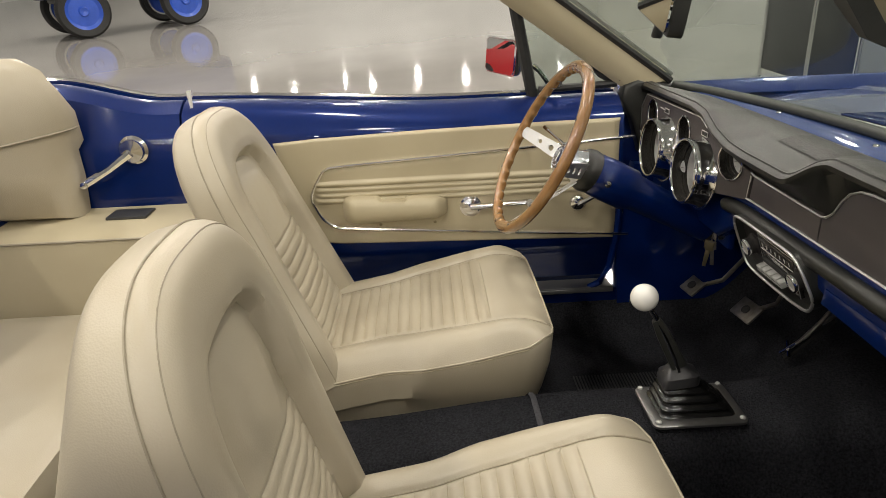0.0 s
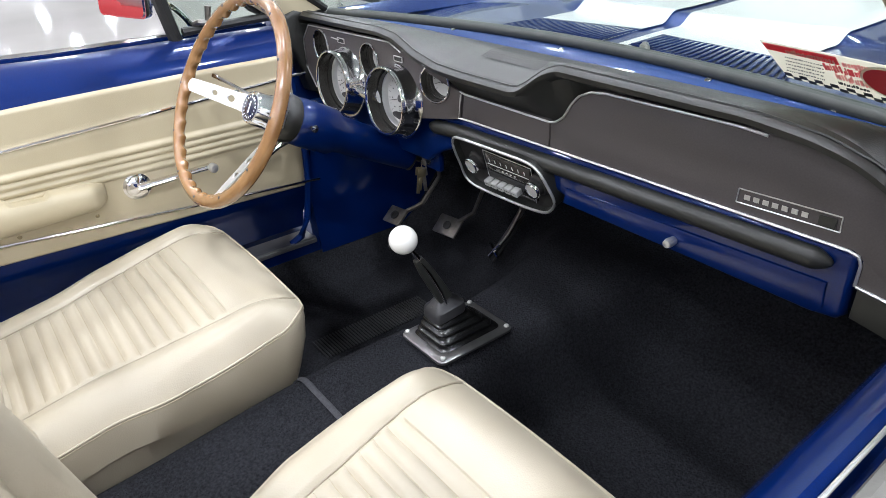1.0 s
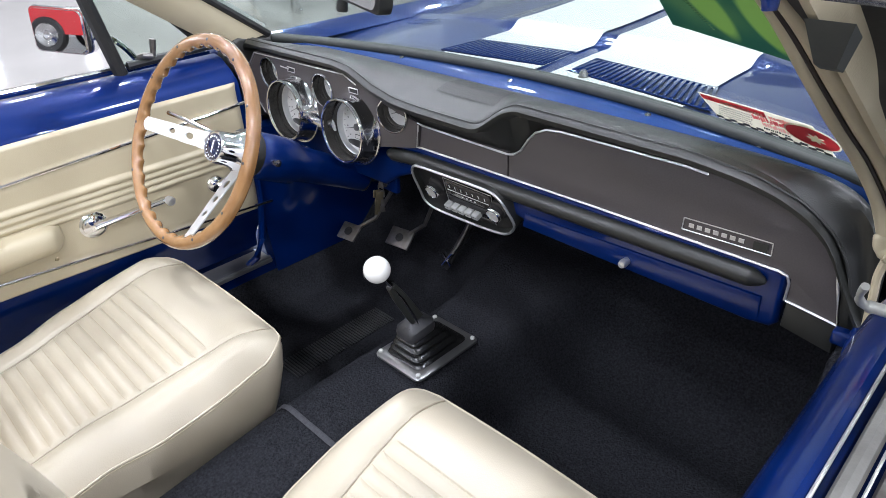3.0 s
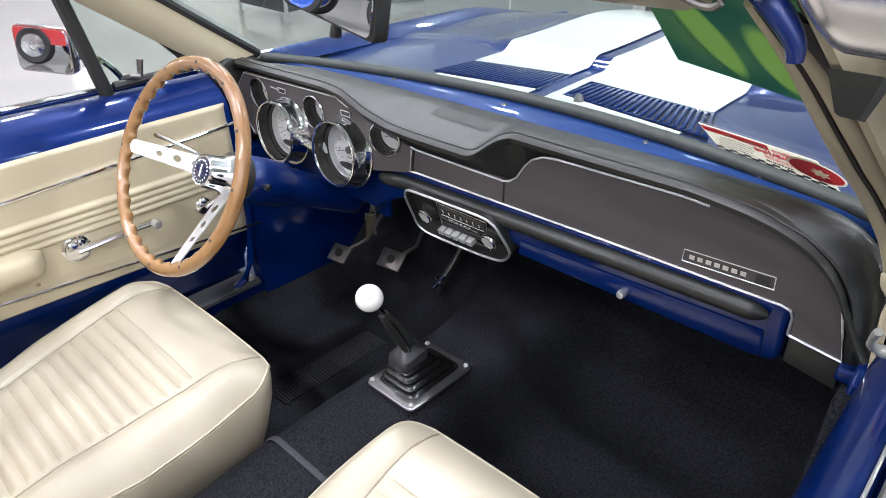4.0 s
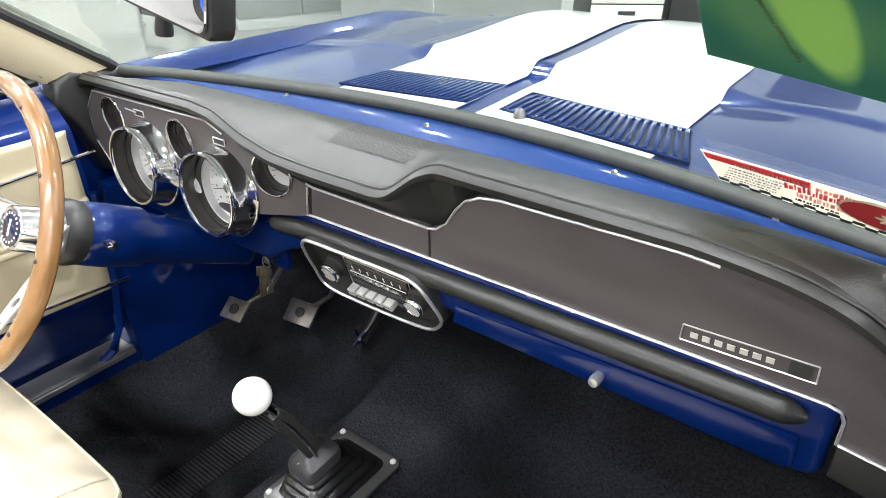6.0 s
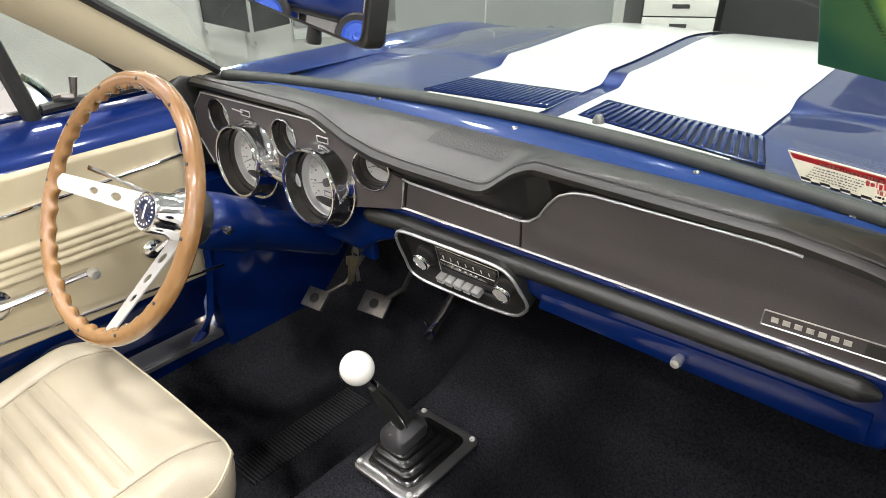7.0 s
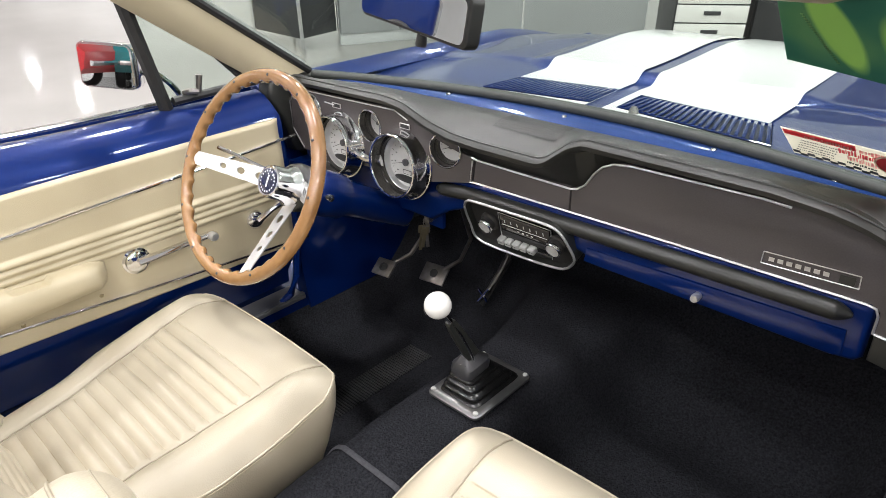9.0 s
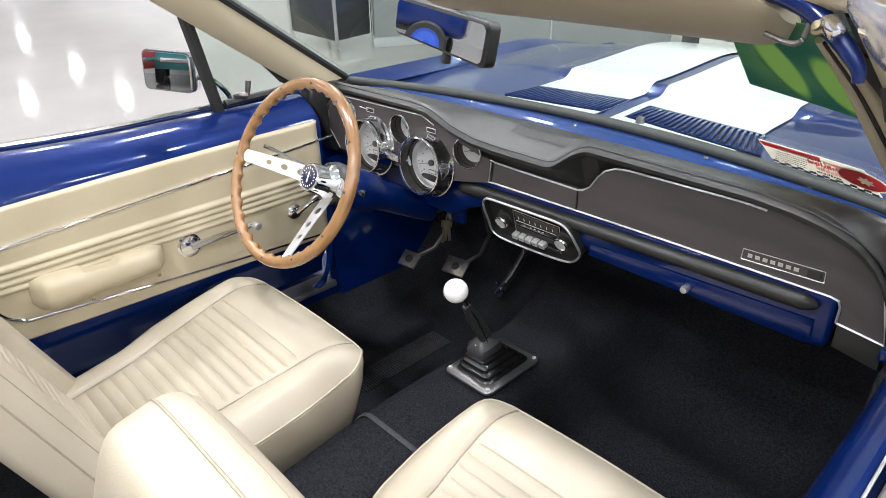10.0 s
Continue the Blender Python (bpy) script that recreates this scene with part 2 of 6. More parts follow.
def hall():
    fl = tagged(part("floor", box((58, 46, 0.2), (-10, 4, -0.1)), CONCRETE, None), "polished grey concrete showroom floor with soft lamp reflections", "floor", kind="structure")
    fl.matrix_basis = ROOM
    wn = tagged(part("wall_north", box((58, 0.3, 6.5), (-10, 9.5, 3.25)), WALLPAINT), "plain pale painted showroom wall", "wall", kind="structure")
    ws = tagged(part("wall_south", box((58, 0.3, 6.5), (-10, -18.8, 3.25)), WALLPAINT), "plain pale painted showroom wall", "wall", kind="structure")
    ww = tagged(part("wall_west", box((0.3, 29, 6.5), (-38, -4.6, 3.25)), WALLPAINT), "plain pale painted showroom wall", "wall", kind="structure")
    we = tagged(part("wall_east", box((0.3, 29, 6.5), (18.6, -4.6, 3.25)), WALLPAINT), "plain pale painted showroom wall", "wall", kind="structure")
    ce = tagged(part("ceiling", box((58, 46, 0.2), (-10, 4, 6.6)), CEILING), "grey painted showroom ceiling", "ceiling", kind="structure")
    for o in (wn, ws, ww, we, ce):
        o.matrix_basis = ROOM


hall()

# ---- car body ----


def tunnel_height(x, y):
    """Carpet over floor pan, tunnel and toe board."""
    top = 0.405 - 0.05 * smoothstep(-0.3, -0.9, y) + 0.03 * smoothstep(0.0, 0.3, y)
    half = 0.13 + 0.05 * smoothstep(0.0, 0.35, y)
    base = 0.225 + 0.33 * smoothstep(0.16, 0.55, y)
    a = abs(x)
    k = 1 - smoothstep(half - 0.06, half + 0.07, a)
    z = base + (max(top, base) - base) * k
    return z + 0.10 * smoothstep(0.60, 0.68, a)


def carpet():
    xs = np.linspace(-0.69, 0.69, 70)
    ys = np.linspace(-1.5, 0.52, 80)
    verts = [(x, y, tunnel_height(x, y)) for y in ys for x in xs]
    n = len(xs)
    faces = [(j * n + i, j * n + i + 1, (j + 1) * n + i + 1, (j + 1) * n + i) for j in range(len(ys) - 1) for i in range(n - 1)]
    ob = mesh_ob("carpet", verts, faces, CARPET, None, "", 60)
    ob.modifiers.new("thick", "SOLIDIFY").thickness = 0.01
    return tagged(ob, "black loop-pile carpet moulded over floor and tunnel", "carpet", kind="structure")


carpet()

# ---- seats ----
STITCHING = material("cream_stitching", (0.44, 0.385, 0.28), 0.55, mix=(0.36, 0.31, 0.215), scale=60)
PLEAT = 0.0262


def seam_x(y):
    """Half width of the pleated panel: it flares to the front corners."""
    return 0.156 + 0.026 * smoothstep(-0.30, 0.0, y)


def hip(y):
    """The cushion narrows at the hips, where the back rest wraps round."""
    return 1.0 + 0.035 * math.exp(-((y + 0.17) / 0.10) ** 2) - 0.085 * smoothstep(-0.27, -0.38, y)


CUSH_W, CUSH_D, CORNER = 0.510, 0.53, 0.072


def cushion_half(y):
    """Half width of the cushion at y, with rounded front corners and drawn-in hips."""
    e = -y
    half = CUSH_W / 2
    if e < CORNER:
        half -= CORNER - math.sqrt(max(CORNER ** 2 - (CORNER - e) ** 2, 0.0))
    return half * hip(y)


def cushion_top(x, y):
    """Height of the cover: crowned pleated panel, smooth bolsters that roll over to the welt."""
    a, q, half = abs(x), seam_x(y) * hip(y), cushion_half(min(y, -CORNER))
    z = 0.178 + 0.19 * y
    t = min(max((a - q) / (half - q), 0.0), 1.0)
    side = t ** 2.6
    front = max(0.0, 1 + y / 0.115) ** 2.2
    z += 0.015 * math.sin(math.pi * min(t, 1.0) * 0.75) * smoothstep(0.0, -0.09, y) + 0.006 * (1 - min(a / q, 1.0) ** 2)
    z -= 0.046 * min(1.0, math.hypot(side, front))
    if a < q and -0.50 < y < -0.13:
        k = abs(math.cos(math.pi * (y + 0.13) / PLEAT))
        z -= (0.0018 * k ** 24 + 0.0034 * k ** 3) * (1 - smoothstep(q - 0.022, q - 0.003, a)) * smoothstep(-0.13, -0.16, y - 0.016)
    z -= 0.0045 * math.exp(-((a - q) / 0.0045) ** 2) * (1 - smoothstep(-0.05, 0.0, y))
    return z


def cushion_mesh():
    """Front at y 0, back at -0.53; cover, then the side skirts down to the carpet. Returns the mesh and its welt line."""
    nu, nv = 96, 320
    grid = []
    for j in range(nv):
        y = -CUSH_D * j / (nv - 1)
        half = cushion_half(y)
        grid += [(half * (2 * i / (nu - 1) - 1), y, cushion_top(half * (2 * i / (nu - 1) - 1), y)) for i in range(nu)]
    faces = [(j * nu + i, j * nu + i + 1, (j + 1) * nu + i + 1, (j + 1) * nu + i) for j in range(nv - 1) for i in range(nu - 1)]
    edge = [grid[j * nu] for j in range(nv - 1, 0, -6)] + [grid[i] for i in range(0, nu, 3)] + [grid[nu - 1]] + [grid[j * nu + nu - 1] for j in range(5, nv, 6)]

    def pulled(f, z=None, dz=0.0):
        return [(x * f, -0.26 + (y + 0.26) * f, (cz + dz) if z is None else z) for x, y, cz in edge]

    skirt = loft([edge, pulled(1.006, None, -0.004), pulled(1.010, None, -0.022), pulled(0.995, None, -0.070), pulled(0.940, 0.0), pulled(0.865, -0.07), pulled(0.82, -0.126)], closed=False)
    return joined((grid, faces), skirt), edge


BACK_H = 0.60


def back_outline(n=380):
    """The arch of the seat back, from one lower corner over the top to the other."""
    pts = []
    for j in range(n // 2):
        u = j / (n // 2 - 1)
        if u < 0.55:
            z = 0.36 * u / 0.55
            x = 0.246 - 0.033 * (z / 0.36) ** 0.8
        else:
            a = (u - 0.55) / 0.45 * math.pi / 2
            x = 0.213 * abs(math.cos(a)) ** 0.68
            z = 0.36 + 0.24 * abs(math.sin(a)) ** 0.85
        pts.append((x, z))
    return pts + [(-x, z) for x, z in reversed(pts[:-1])]


def back_depth(z, dist, front, low):
    v = z / BACK_H
    if front:
        y = 0.018 + (0.052 - 0.014 * v) * math.sqrt(max(1 - (1 - min(dist / 0.042, 1.0)) ** 2, 0.0))
        d_in = 0.074 + 0.030 * smoothstep(0.25, 0.5, z) + 0.03 * smoothstep(0.44, 0.58, z)
        y -= 0.024 * smoothstep(d_in - 0.012, d_in + 0.010, dist) + 0.006 * smoothstep(d_in - 0.045, d_in, dist)
        y -= 0.005 * math.exp(-((dist - d_in - 0.008) / 0.004) ** 2)
        y += 0.010 * smoothstep(d_in + 0.01, d_in + 0.09, dist)
        if z < 0.30 and dist > d_in + 0.012:
            k = abs(math.cos(math.pi * z / PLEAT))
            y -= (0.0020 * k ** 24 + 0.0018 * k ** 4) * smoothstep(d_in + 0.012, d_in + 0.022, dist)
        return y
    deep = low - (low - 0.036) * smoothstep(0.05, 0.60, z)
    return -0.016 - deep * math.sqrt(max(1 - (1 - min(dist / (0.085 - 0.1 * (low - 0.036)), 1.0)) ** 2, 0.0))


def back_point(p, r, front, low=0.115):
    x, z = p
    cz = min(z, 0.30)
    q = (x * r, cz + (z - cz) * r)
    span = math.hypot(x, z - cz)
    return (q[0], back_depth(q[1], (1 - r) * span, front, low), q[1])


def back_mesh(low):
    """Stands on z 0, its front towards +y."""
    line = back_outline()
    rs = [1 - (k / 40) ** 1.35 for k in range(41)]
    verts, faces = [], []
    for front in (True, False):
        verts += [back_point(p, r, front, low) for p in line for r in rs]
    m, n = len(rs), len(line)
    o = m * n
    for i in range(n - 1):
        for k in range(m - 1):
            a = i * m + k
            faces += [(a, a + 1, a + m + 1, a + m), (o + a, o + a + m, o + a + m + 1, o + a + 1)]
        faces.append((i * m, (i + 1) * m, o + (i + 1) * m, o + i * m))
    for e in (0, n - 1):
        faces += [(e * m + k, e * m + k + 1, o + e * m + k + 1, o + e * m + k) for k in range(m - 1)]
    return verts, faces


def front_seat(x, y, z, recline, back_y, wide, tall, label):
    t = thing("bucket_seat", label, "car seat", "front seats")
    t.location = (x, y, z)
    cush, edge = cushion_mesh()
    put("seat_cushion", cush, CREAM, t)
    put("piping", tube([(px * 1.004, py * 1.0 + (0.0015 if py > -0.01 else 0.0), pz - 0.0005) for px, py, pz in edge], 0.0021, 8), CREAM, t, "cream welt")
    put("piping", tube([(px * 1.010, py + (0.003 if py > -0.01 else 0.0), pz - 0.0052) for px, py, pz in edge], 0.0011, 6), STITCHING, t, "thin tan stitch line under the welt")
    for k in range(15):
        py = -0.13 - PLEAT * k
        if k and py > -0.50:
            w = seam_x(py) * hip(py) - 0.006
            put("stitch_line", tube([(px, py, cushion_top(px, py) + 0.0001) for px in np.linspace(-w, w, 24)], 0.0008, 4), STITCHING, t)
    for q in (-1, 1):
        line = [(q * seam_x(py) * hip(py), py, cushion_top(seam_x(py) * hip(py), py) + 0.0022) for py in np.linspace(-0.50, -0.004, 40)]
        put("piping", tube(line, 0.0017, 6), THREAD, t, "thin tan seam")
    b = put("seat_back", back_mesh(0.27 if x > 0 else 0.036), CREAM, t)
    b.matrix_basis = pose(0, back_y, 0.03, recline, 0, 0) @ Matrix.Diagonal((wide, 1.0, tall, 1.0))
    ol = back_outline(120)
    put("piping", tube([(px * 1.001, 0.019, pz * 1.001) for px, pz in ol], 0.0016, 6), THREAD, b, "thin tan welt")
    inner = [back_point(p, max(1 - 0.011 / math.hypot(p[0], p[1] - min(p[1], 0.30)), 0), True) for p in ol]
    put("seam", tube([(px, py + 0.0002, pz) for px, py, pz in inner], 0.0009, 5), THREAD, b, "stitched seam")
    for s in (-1, 1) if x > 0 else ():
        for h in (0.330, 0.342):
            put("seam", tube([(lambda q: (q[0], q[1] + 0.0003, q[2]))(back_point((s * 0.2155, h), r, True)) for r in np.linspace(1.0, 0.86, 6)], 0.0008, 5), THREAD, b, "stitched seam")
    put("seat_base", joined(tube([(-0.18, -0.45, -0.11), (-0.18, -0.08, -0.11)], 0.012, 8), tube([(0.18, -0.45, -0.11), (0.18, -0.08, -0.11)], 0.012, 8), tube([(-0.18, -0.26, -0.11), (0.18, -0.26, -0.02)], 0.012, 8)), DARK, t)
    return t


front_seat(-0.369, -0.360, 0.362, 21.5, -0.520, 0.99, 1.015, "cream vinyl bucket seat with pleated cushion behind the steering wheel")
front_seat(0.392, -0.268, 0.357, 12.5, -0.530, 0.955, 0.965, "cream vinyl bucket seat with pleated cushion on the passenger side")
# ---- dashboard ----
dash = thing("dashboard", "black padded dashboard with charcoal facing and blue painted metal", "dashboard")
LIP = [(-0.735, 0.74, 0.0), (-0.725, 0.86, -0.02), (-0.715, 0.905, -0.03), (-0.69, 0.932, -0.035), (-0.34, 0.937, -0.038), (-0.28, 0.932, -0.040), (-0.20, 0.911, -0.050), (-0.13, 0.899, -0.054), (-0.06, 0.896, -0.055), (0.070, 0.894, -0.052), (0.088, 0.898, -0.050),
       (0.122, 0.927, -0.032), (0.145, 0.936, -0.024), (0.46, 0.931, -0.02), (0.55, 0.921, -0.02), (0.61, 0.902, -0.018), (0.65, 0.872, -0.014), (0.675, 0.835, -0.01), (0.69, 0.79, -0.006), (0.70, 0.745, -0.004), (0.735, 0.735, 0.0)]
FACE_TOP = [(-0.735, 0.72), (-0.69, 0.90), (-0.30, 0.91), (-0.20, 0.865), (-0.12, 0.840), (0.118, 0.838), (0.148, 0.850), (0.165, 0.880), (0.19, 0.900), (0.22, 0.908), (0.50, 0.908), (0.58, 0.896), (0.62, 0.880), (0.65, 0.855), (0.668, 0.82), (0.685, 0.742), (0.735, 0.72)]


def along(table, x, k=1):
    return float(np.interp(x, [q[0] for q in table], [q[k] for q in table]))


def pad():
    rings = []
    for x in np.linspace(-0.735, 0.735, 220):
        w = 0.007 + 0.020 * smoothstep(0.42, 0.52, x)
        z = sum(along(LIP, x + d * w) for d in (-1, -0.5, 0, 0.5, 1)) / 5
        y = sum(along(LIP, x + d * w, 2) for d in (-1, -0.5, 0, 0.5, 1)) / 5
        f = min(along(FACE_TOP, x), z - 0.012)
        drop = 0.17 * smoothstep(0.50, 0.735, abs(x)) ** 2.2
        zb = 0.912 - drop
        yb = 0.105 - 0.03 * (abs(x) / 0.7) ** 4
        hump = 0.012 * (1 - smoothstep(0.48, 0.72, abs(x)))
        rings.append([(x, yb, min(zb, f) - 0.03), (x, yb, zb - 0.004), (x, yb - 0.012, zb + 0.004), (x, 0.35 * y + 0.65 * yb, zb * 0.78 + z * 0.22 + hump * 0.8), (x, y + 0.055, z * 0.75 + zb * 0.25 + 0.004), (x, y + 0.024, z + 0.003), (x, y + 0.008, z - 0.0005),
                      (x, y + 0.001, z - 0.007), (x, y + 0.003, z - 0.015), (x, y * 0.72 + 0.012, z - 0.022 if z - 0.022 > f + 0.004 else z * 0.5 + f * 0.5 - 0.004), (x, 0.008, f - 0.001), (x, 0.04, f - 0.03)])
    return loft(rings)


put("crash_pad", pad(), BLACK_VINYL, dash, "black grained vinyl pad", 50)
part("pad_end", plate([(0.10, 0.70), (-0.020, 0.735), (-0.050, 0.83), (-0.082, 0.885), (-0.074, 0.922), (-0.040, 0.940), (0.10, 0.915)], -0.045, "x", -0.700, 0.012, 4), BLACK_VINYL, dash, "black vinyl end of the pad")


def pad_corner():
    """Thick padding that wraps round the passenger end of the facing."""
    inner = spline([(0.46, -0.004, 0.929), (0.53, -0.004, 0.921), (0.60, -0.003, 0.900), (0.645, -0.002, 0.872), (0.672, 0.0, 0.835), (0.688, 0.002, 0.79), (0.697, 0.004, 0.745), (0.701, 0.004, 0.700)], 5)
    outer = spline([(0.47, 0.03, 0.930), (0.565, 0.03, 0.932), (0.637, 0.02, 0.926), (0.676, 0.012, 0.907), (0.699, 0.006, 0.880), (0.711, 0.004, 0.846), (0.7175, 0.004, 0.775), (0.722, 0.004, 0.700)], 5)
    rings = []
    for k, (a, b) in enumerate(zip(inner, outer)):
        f = k / (len(inner) - 1)
        hollow = 0.010 * smoothstep(0.25, 0.6, f) * (1 - 0.6 * smoothstep(0.75, 1.0, f))
        d = b - a
        rows = [a + Vector((0, 0.03, 0)), a, a + d * 0.2 + Vector((0, 0.001 + hollow * 0.5, 0.0)), a + d * 0.45 + Vector((0, hollow, 0)), a + d * 0.7 + Vector((0, hollow * 0.6, 0)), a + d * 0.9 + Vector((0, -0.001, 0)), b + Vector((0.001, 0.006, 0.0)),
                b + Vector((0.001, 0.022, -0.006)), b + Vector((-0.003, 0.05, -0.024)), b + Vector((-0.007, 0.082, -0.045)), b + Vector((-0.012, 0.09, -0.12)), a + Vector((-0.02, 0.09, -0.05))]
        rings.append([tuple(q) for q in rows])
    return loft(rings)


put("pad_end", pad_corner(), BLACK_VINYL, dash, "thick black vinyl end of the pad", 60)


def pad_height(x, y):
    """Top of the pad between its lip and its rear edge, in the flat middle part."""
    z, yl, zb, yb = along(LIP, x), along(LIP, x, 2), 0.912, 0.105
    ys = [yl + 0.024, yl + 0.055, 0.35 * yl + 0.65 * yb, yb - 0.012]
    return float(np.interp(y, ys, [z + 0.003, z * 0.75 + zb * 0.25 + 0.004, zb * 0.78 + z * 0.22 + 0.0096, zb + 0.004]))


GRILLE_X, GRILLE_Y = (-0.080, 0.066), (0.020, 0.086)
gx, gy = np.linspace(*GRILLE_X, 12), np.linspace(*GRILLE_Y, 8)
put("speaker_grille", ([(x, y, pad_height(x, y) + 0.0009) for y in gy for x in gx], [(j * 12 + i, j * 12 + i + 1, (j + 1) * 12 + i + 1, (j + 1) * 12 + i) for j in range(7) for i in range(11)]), GRILLE, dash, "perforated speaker panel in the pad")
put("pad_seam", tube([(x, sum(along(LIP, x + d, 2) for d in (-0.007, 0, 0.007)) / 3 + 0.012, sum(along(LIP, x + d) for d in (-0.007, 0, 0.007)) / 3 + 0.0005) for x in np.linspace(-0.70, 0.70, 160)], 0.0022, 6), BLACK_VINYL, dash, "stitched seam of the pad")
face = [(0.120, 0.790), (0.605, 0.794), (0.617, 0.785), (0.617, 0.752), (0.685, 0.742)] + [(x, z - 0.0) for x, z in reversed(FACE_TOP) if 0.118 < x < 0.68]
part("glovebox_facing", plate(face + [(0.120, 0.838)], 0.03, "y", 0.0, 0.002), BLACK_FILM, dash, "charcoal textured facing")
part("centre_facing", plate([(-0.113, 0.790), (0.117, 0.790), (0.117, 0.840), (-0.105, 0.840)], 0.03, "y", 0.0, 0.002), BLACK_FILM, dash, "charcoal textured facing")


def bead(points, r=0.0020, y=-0.001):
    return tube([(x, y, z) for x, z in points], r, 6)


def frame_rect(a, b, c, d, r):
    """Four straight bars round a rectangle."""
    q = [a, b, c, d]
    return joined(*[tube([q[i], q[(i + 1) % 4]], r, 5) for i in range(4)])


put("chrome_bead", bead([(-0.25, 0.779), (-0.18, 0.787), (-0.10, 0.791), (0.30, 0.7935), (0.60, 0.793), (0.612, 0.790), (0.6165, 0.780), (0.6165, 0.752)]), BRUSHED, dash, "thin bright bead")
put("chrome_bead", bead([(-0.115, 0.843), (-0.10, 0.840), (0.118, 0.837), (0.132, 0.840), (0.148, 0.852), (0.163, 0.876), (0.178, 0.892), (0.20, 0.902), (0.23, 0.9055), (0.44, 0.906), (0.48, 0.903)]), BRUSHED, dash, "thin bright bead")
put("chrome_bead", bead([(0.664, 0.838), (0.676, 0.79), (0.686, 0.743), (0.618, 0.752)]), BRUSHED, dash, "thin bright bead")
put("chrome_bead", bead([(-0.113, 0.838), (-0.119, 0.791)], 0.002), BRUSHED, dash, "thin bright bead")
part("end_panel", plate([(0.618, 0.705), (0.688, 0.692), (0.686, 0.740), (0.618, 0.750)], 0.06, "y", 0.004, 0.003), BLACK_VINYL, dash)
low = [(-0.70, 0.66), (-0.24, 0.665), (-0.19, 0.70), (-0.14, 0.72), (0.14, 0.715), (0.20, 0.698), (0.57, 0.690), (0.604, 0.694), (0.6135, 0.705), (0.6135, 0.788), (0.60, 0.7905), (-0.10, 0.789), (-0.25, 0.776), (-0.70, 0.745)]
part("lower_panel", plate(low, 0.10, "y", 0.004, 0.010, 4), BLUE, dash, "blue painted steel")
roll = [(x, -0.003, 0.7665 + 0.010 * (x - 0.16) - 0.007 * smoothstep(-0.10, -0.21, x)) for x in np.concatenate([np.linspace(-0.213, -0.19, 8), np.linspace(-0.17, 0.55, 20), np.linspace(0.562, 0.588, 8)])]
rr = [0.0145 * math.sqrt(min(1.0, 0.04 + 45 * min(x + 0.213, 0.588 - x))) for x, _, _ in roll]
put("padded_roll", tube(roll, rr, 14, False, 1.0), BLACK_VINYL, dash, "black padded knee roll")
gd = [(0.155, 0.703), (0.580, 0.697), (0.588, 0.705), (0.586, 0.742), (0.16, 0.731)]
part("glovebox_door", plate(gd, 0.02, "y", 0.0005, 0.002), BLUE, dash, "blue painted door")
put("glovebox_latch", moved(lathe([(0.0, 0.0), (0.0065, 0.0), (0.0075, 0.012), (0.006, 0.018), (0.0, 0.019)], 16), pose(0.373, 0.0005, 0.7165, 90, 0, 0)), BRUSHED, dash, "chrome push button")
plq = frame_rect((0.4555, -0.001, 0.8075), (0.5855, -0.001, 0.8115), (0.5845, -0.001, 0.8305), (0.4565, -0.001, 0.8265), 0.0009)
put("badge_frame", plq, BRUSHED, dash, "thin chrome badge frame")
put("plate_tab", moved(loft([[(0, 0, 0), (0.020, 0, 0.0005), (0.020, 0, 0.014), (0, 0, 0.0135)], [(0, -0.002, 0), (0.020, -0.002, 0.0005), (0.020, -0.002, 0.014), (0, -0.002, 0.0135)]]), pose(0.560, -0.001, 0.813)), BLACK_VINYL, dash)
for i in range(7):
    w, h = 0.0040, 0.0034
    bar = loft([[(-w, -h, 0.0), (w, -h, 0.0), (w, h, 0.0), (-w, h, 0.0)], [(-w + 0.0004, -h + 0.0004, 0.0010), (w - 0.0004, -h + 0.0004, 0.0010), (w - 0.0004, h - 0.0004, 0.0010), (-w + 0.0004, h - 0.0004, 0.0010)]])
    put("raised_bar", moved(bar, pose(0.506, -0.0012, 0.8185, 90, -1.7, 0) @ pose((i - 3) * 0.0123, 0, 0)), BRUSHED, dash)

# instrument cluster
def cluster_outline():
    """The facing's edge; its lower side runs over the two large instruments."""
    low_edge = [(-0.66, 0.752), (-0.25, 0.768), (-0.115, 0.789)]
    pts = [(-0.70, 0.80)]
    for x in np.linspace(-0.66, -0.115, 110):
        z = float(np.interp(x, [q[0] for q in low_edge], [q[1] for q in low_edge]))
        for cx, cz in ((-0.500, 0.803), (-0.290, 0.801)):
            if abs(x - cx) < 0.064:
                z = max(z, cz + math.sqrt(0.064 ** 2 - (x - cx) ** 2))
        pts.append((float(x), z))
    return pts + [(-0.112, 0.842), (-0.20, 0.872), (-0.30, 0.915), (-0.66, 0.908), (-0.70, 0.87)]


clus = cluster_outline()


def holed_plate(outline, holes, depth, at):
    """A slab in the xz plane with round holes (x, z, r)."""
    bm = bmesh.new()
    loops = [outline] + [[(x + r * math.cos(a), z + r * math.sin(a)) for a in np.linspace(0, 2 * math.pi, 36, endpoint=False)] for x, z, r in holes]
    for lp in loops:
        vs = [bm.verts.new((a, at, b)) for a, b in lp]
        for i in range(len(vs)):
            bm.edges.new((vs[i], vs[(i + 1) % len(vs)]))
    bmesh.ops.triangle_fill(bm, use_beauty=True, edges=bm.edges[:])
    r = bmesh.ops.extrude_face_region(bm, geom=bm.faces[:])
    bmesh.ops.translate(bm, vec=(0, depth, 0), verts=[g for g in r["geom"] if isinstance(g, bmesh.types.BMVert)])
    return bm


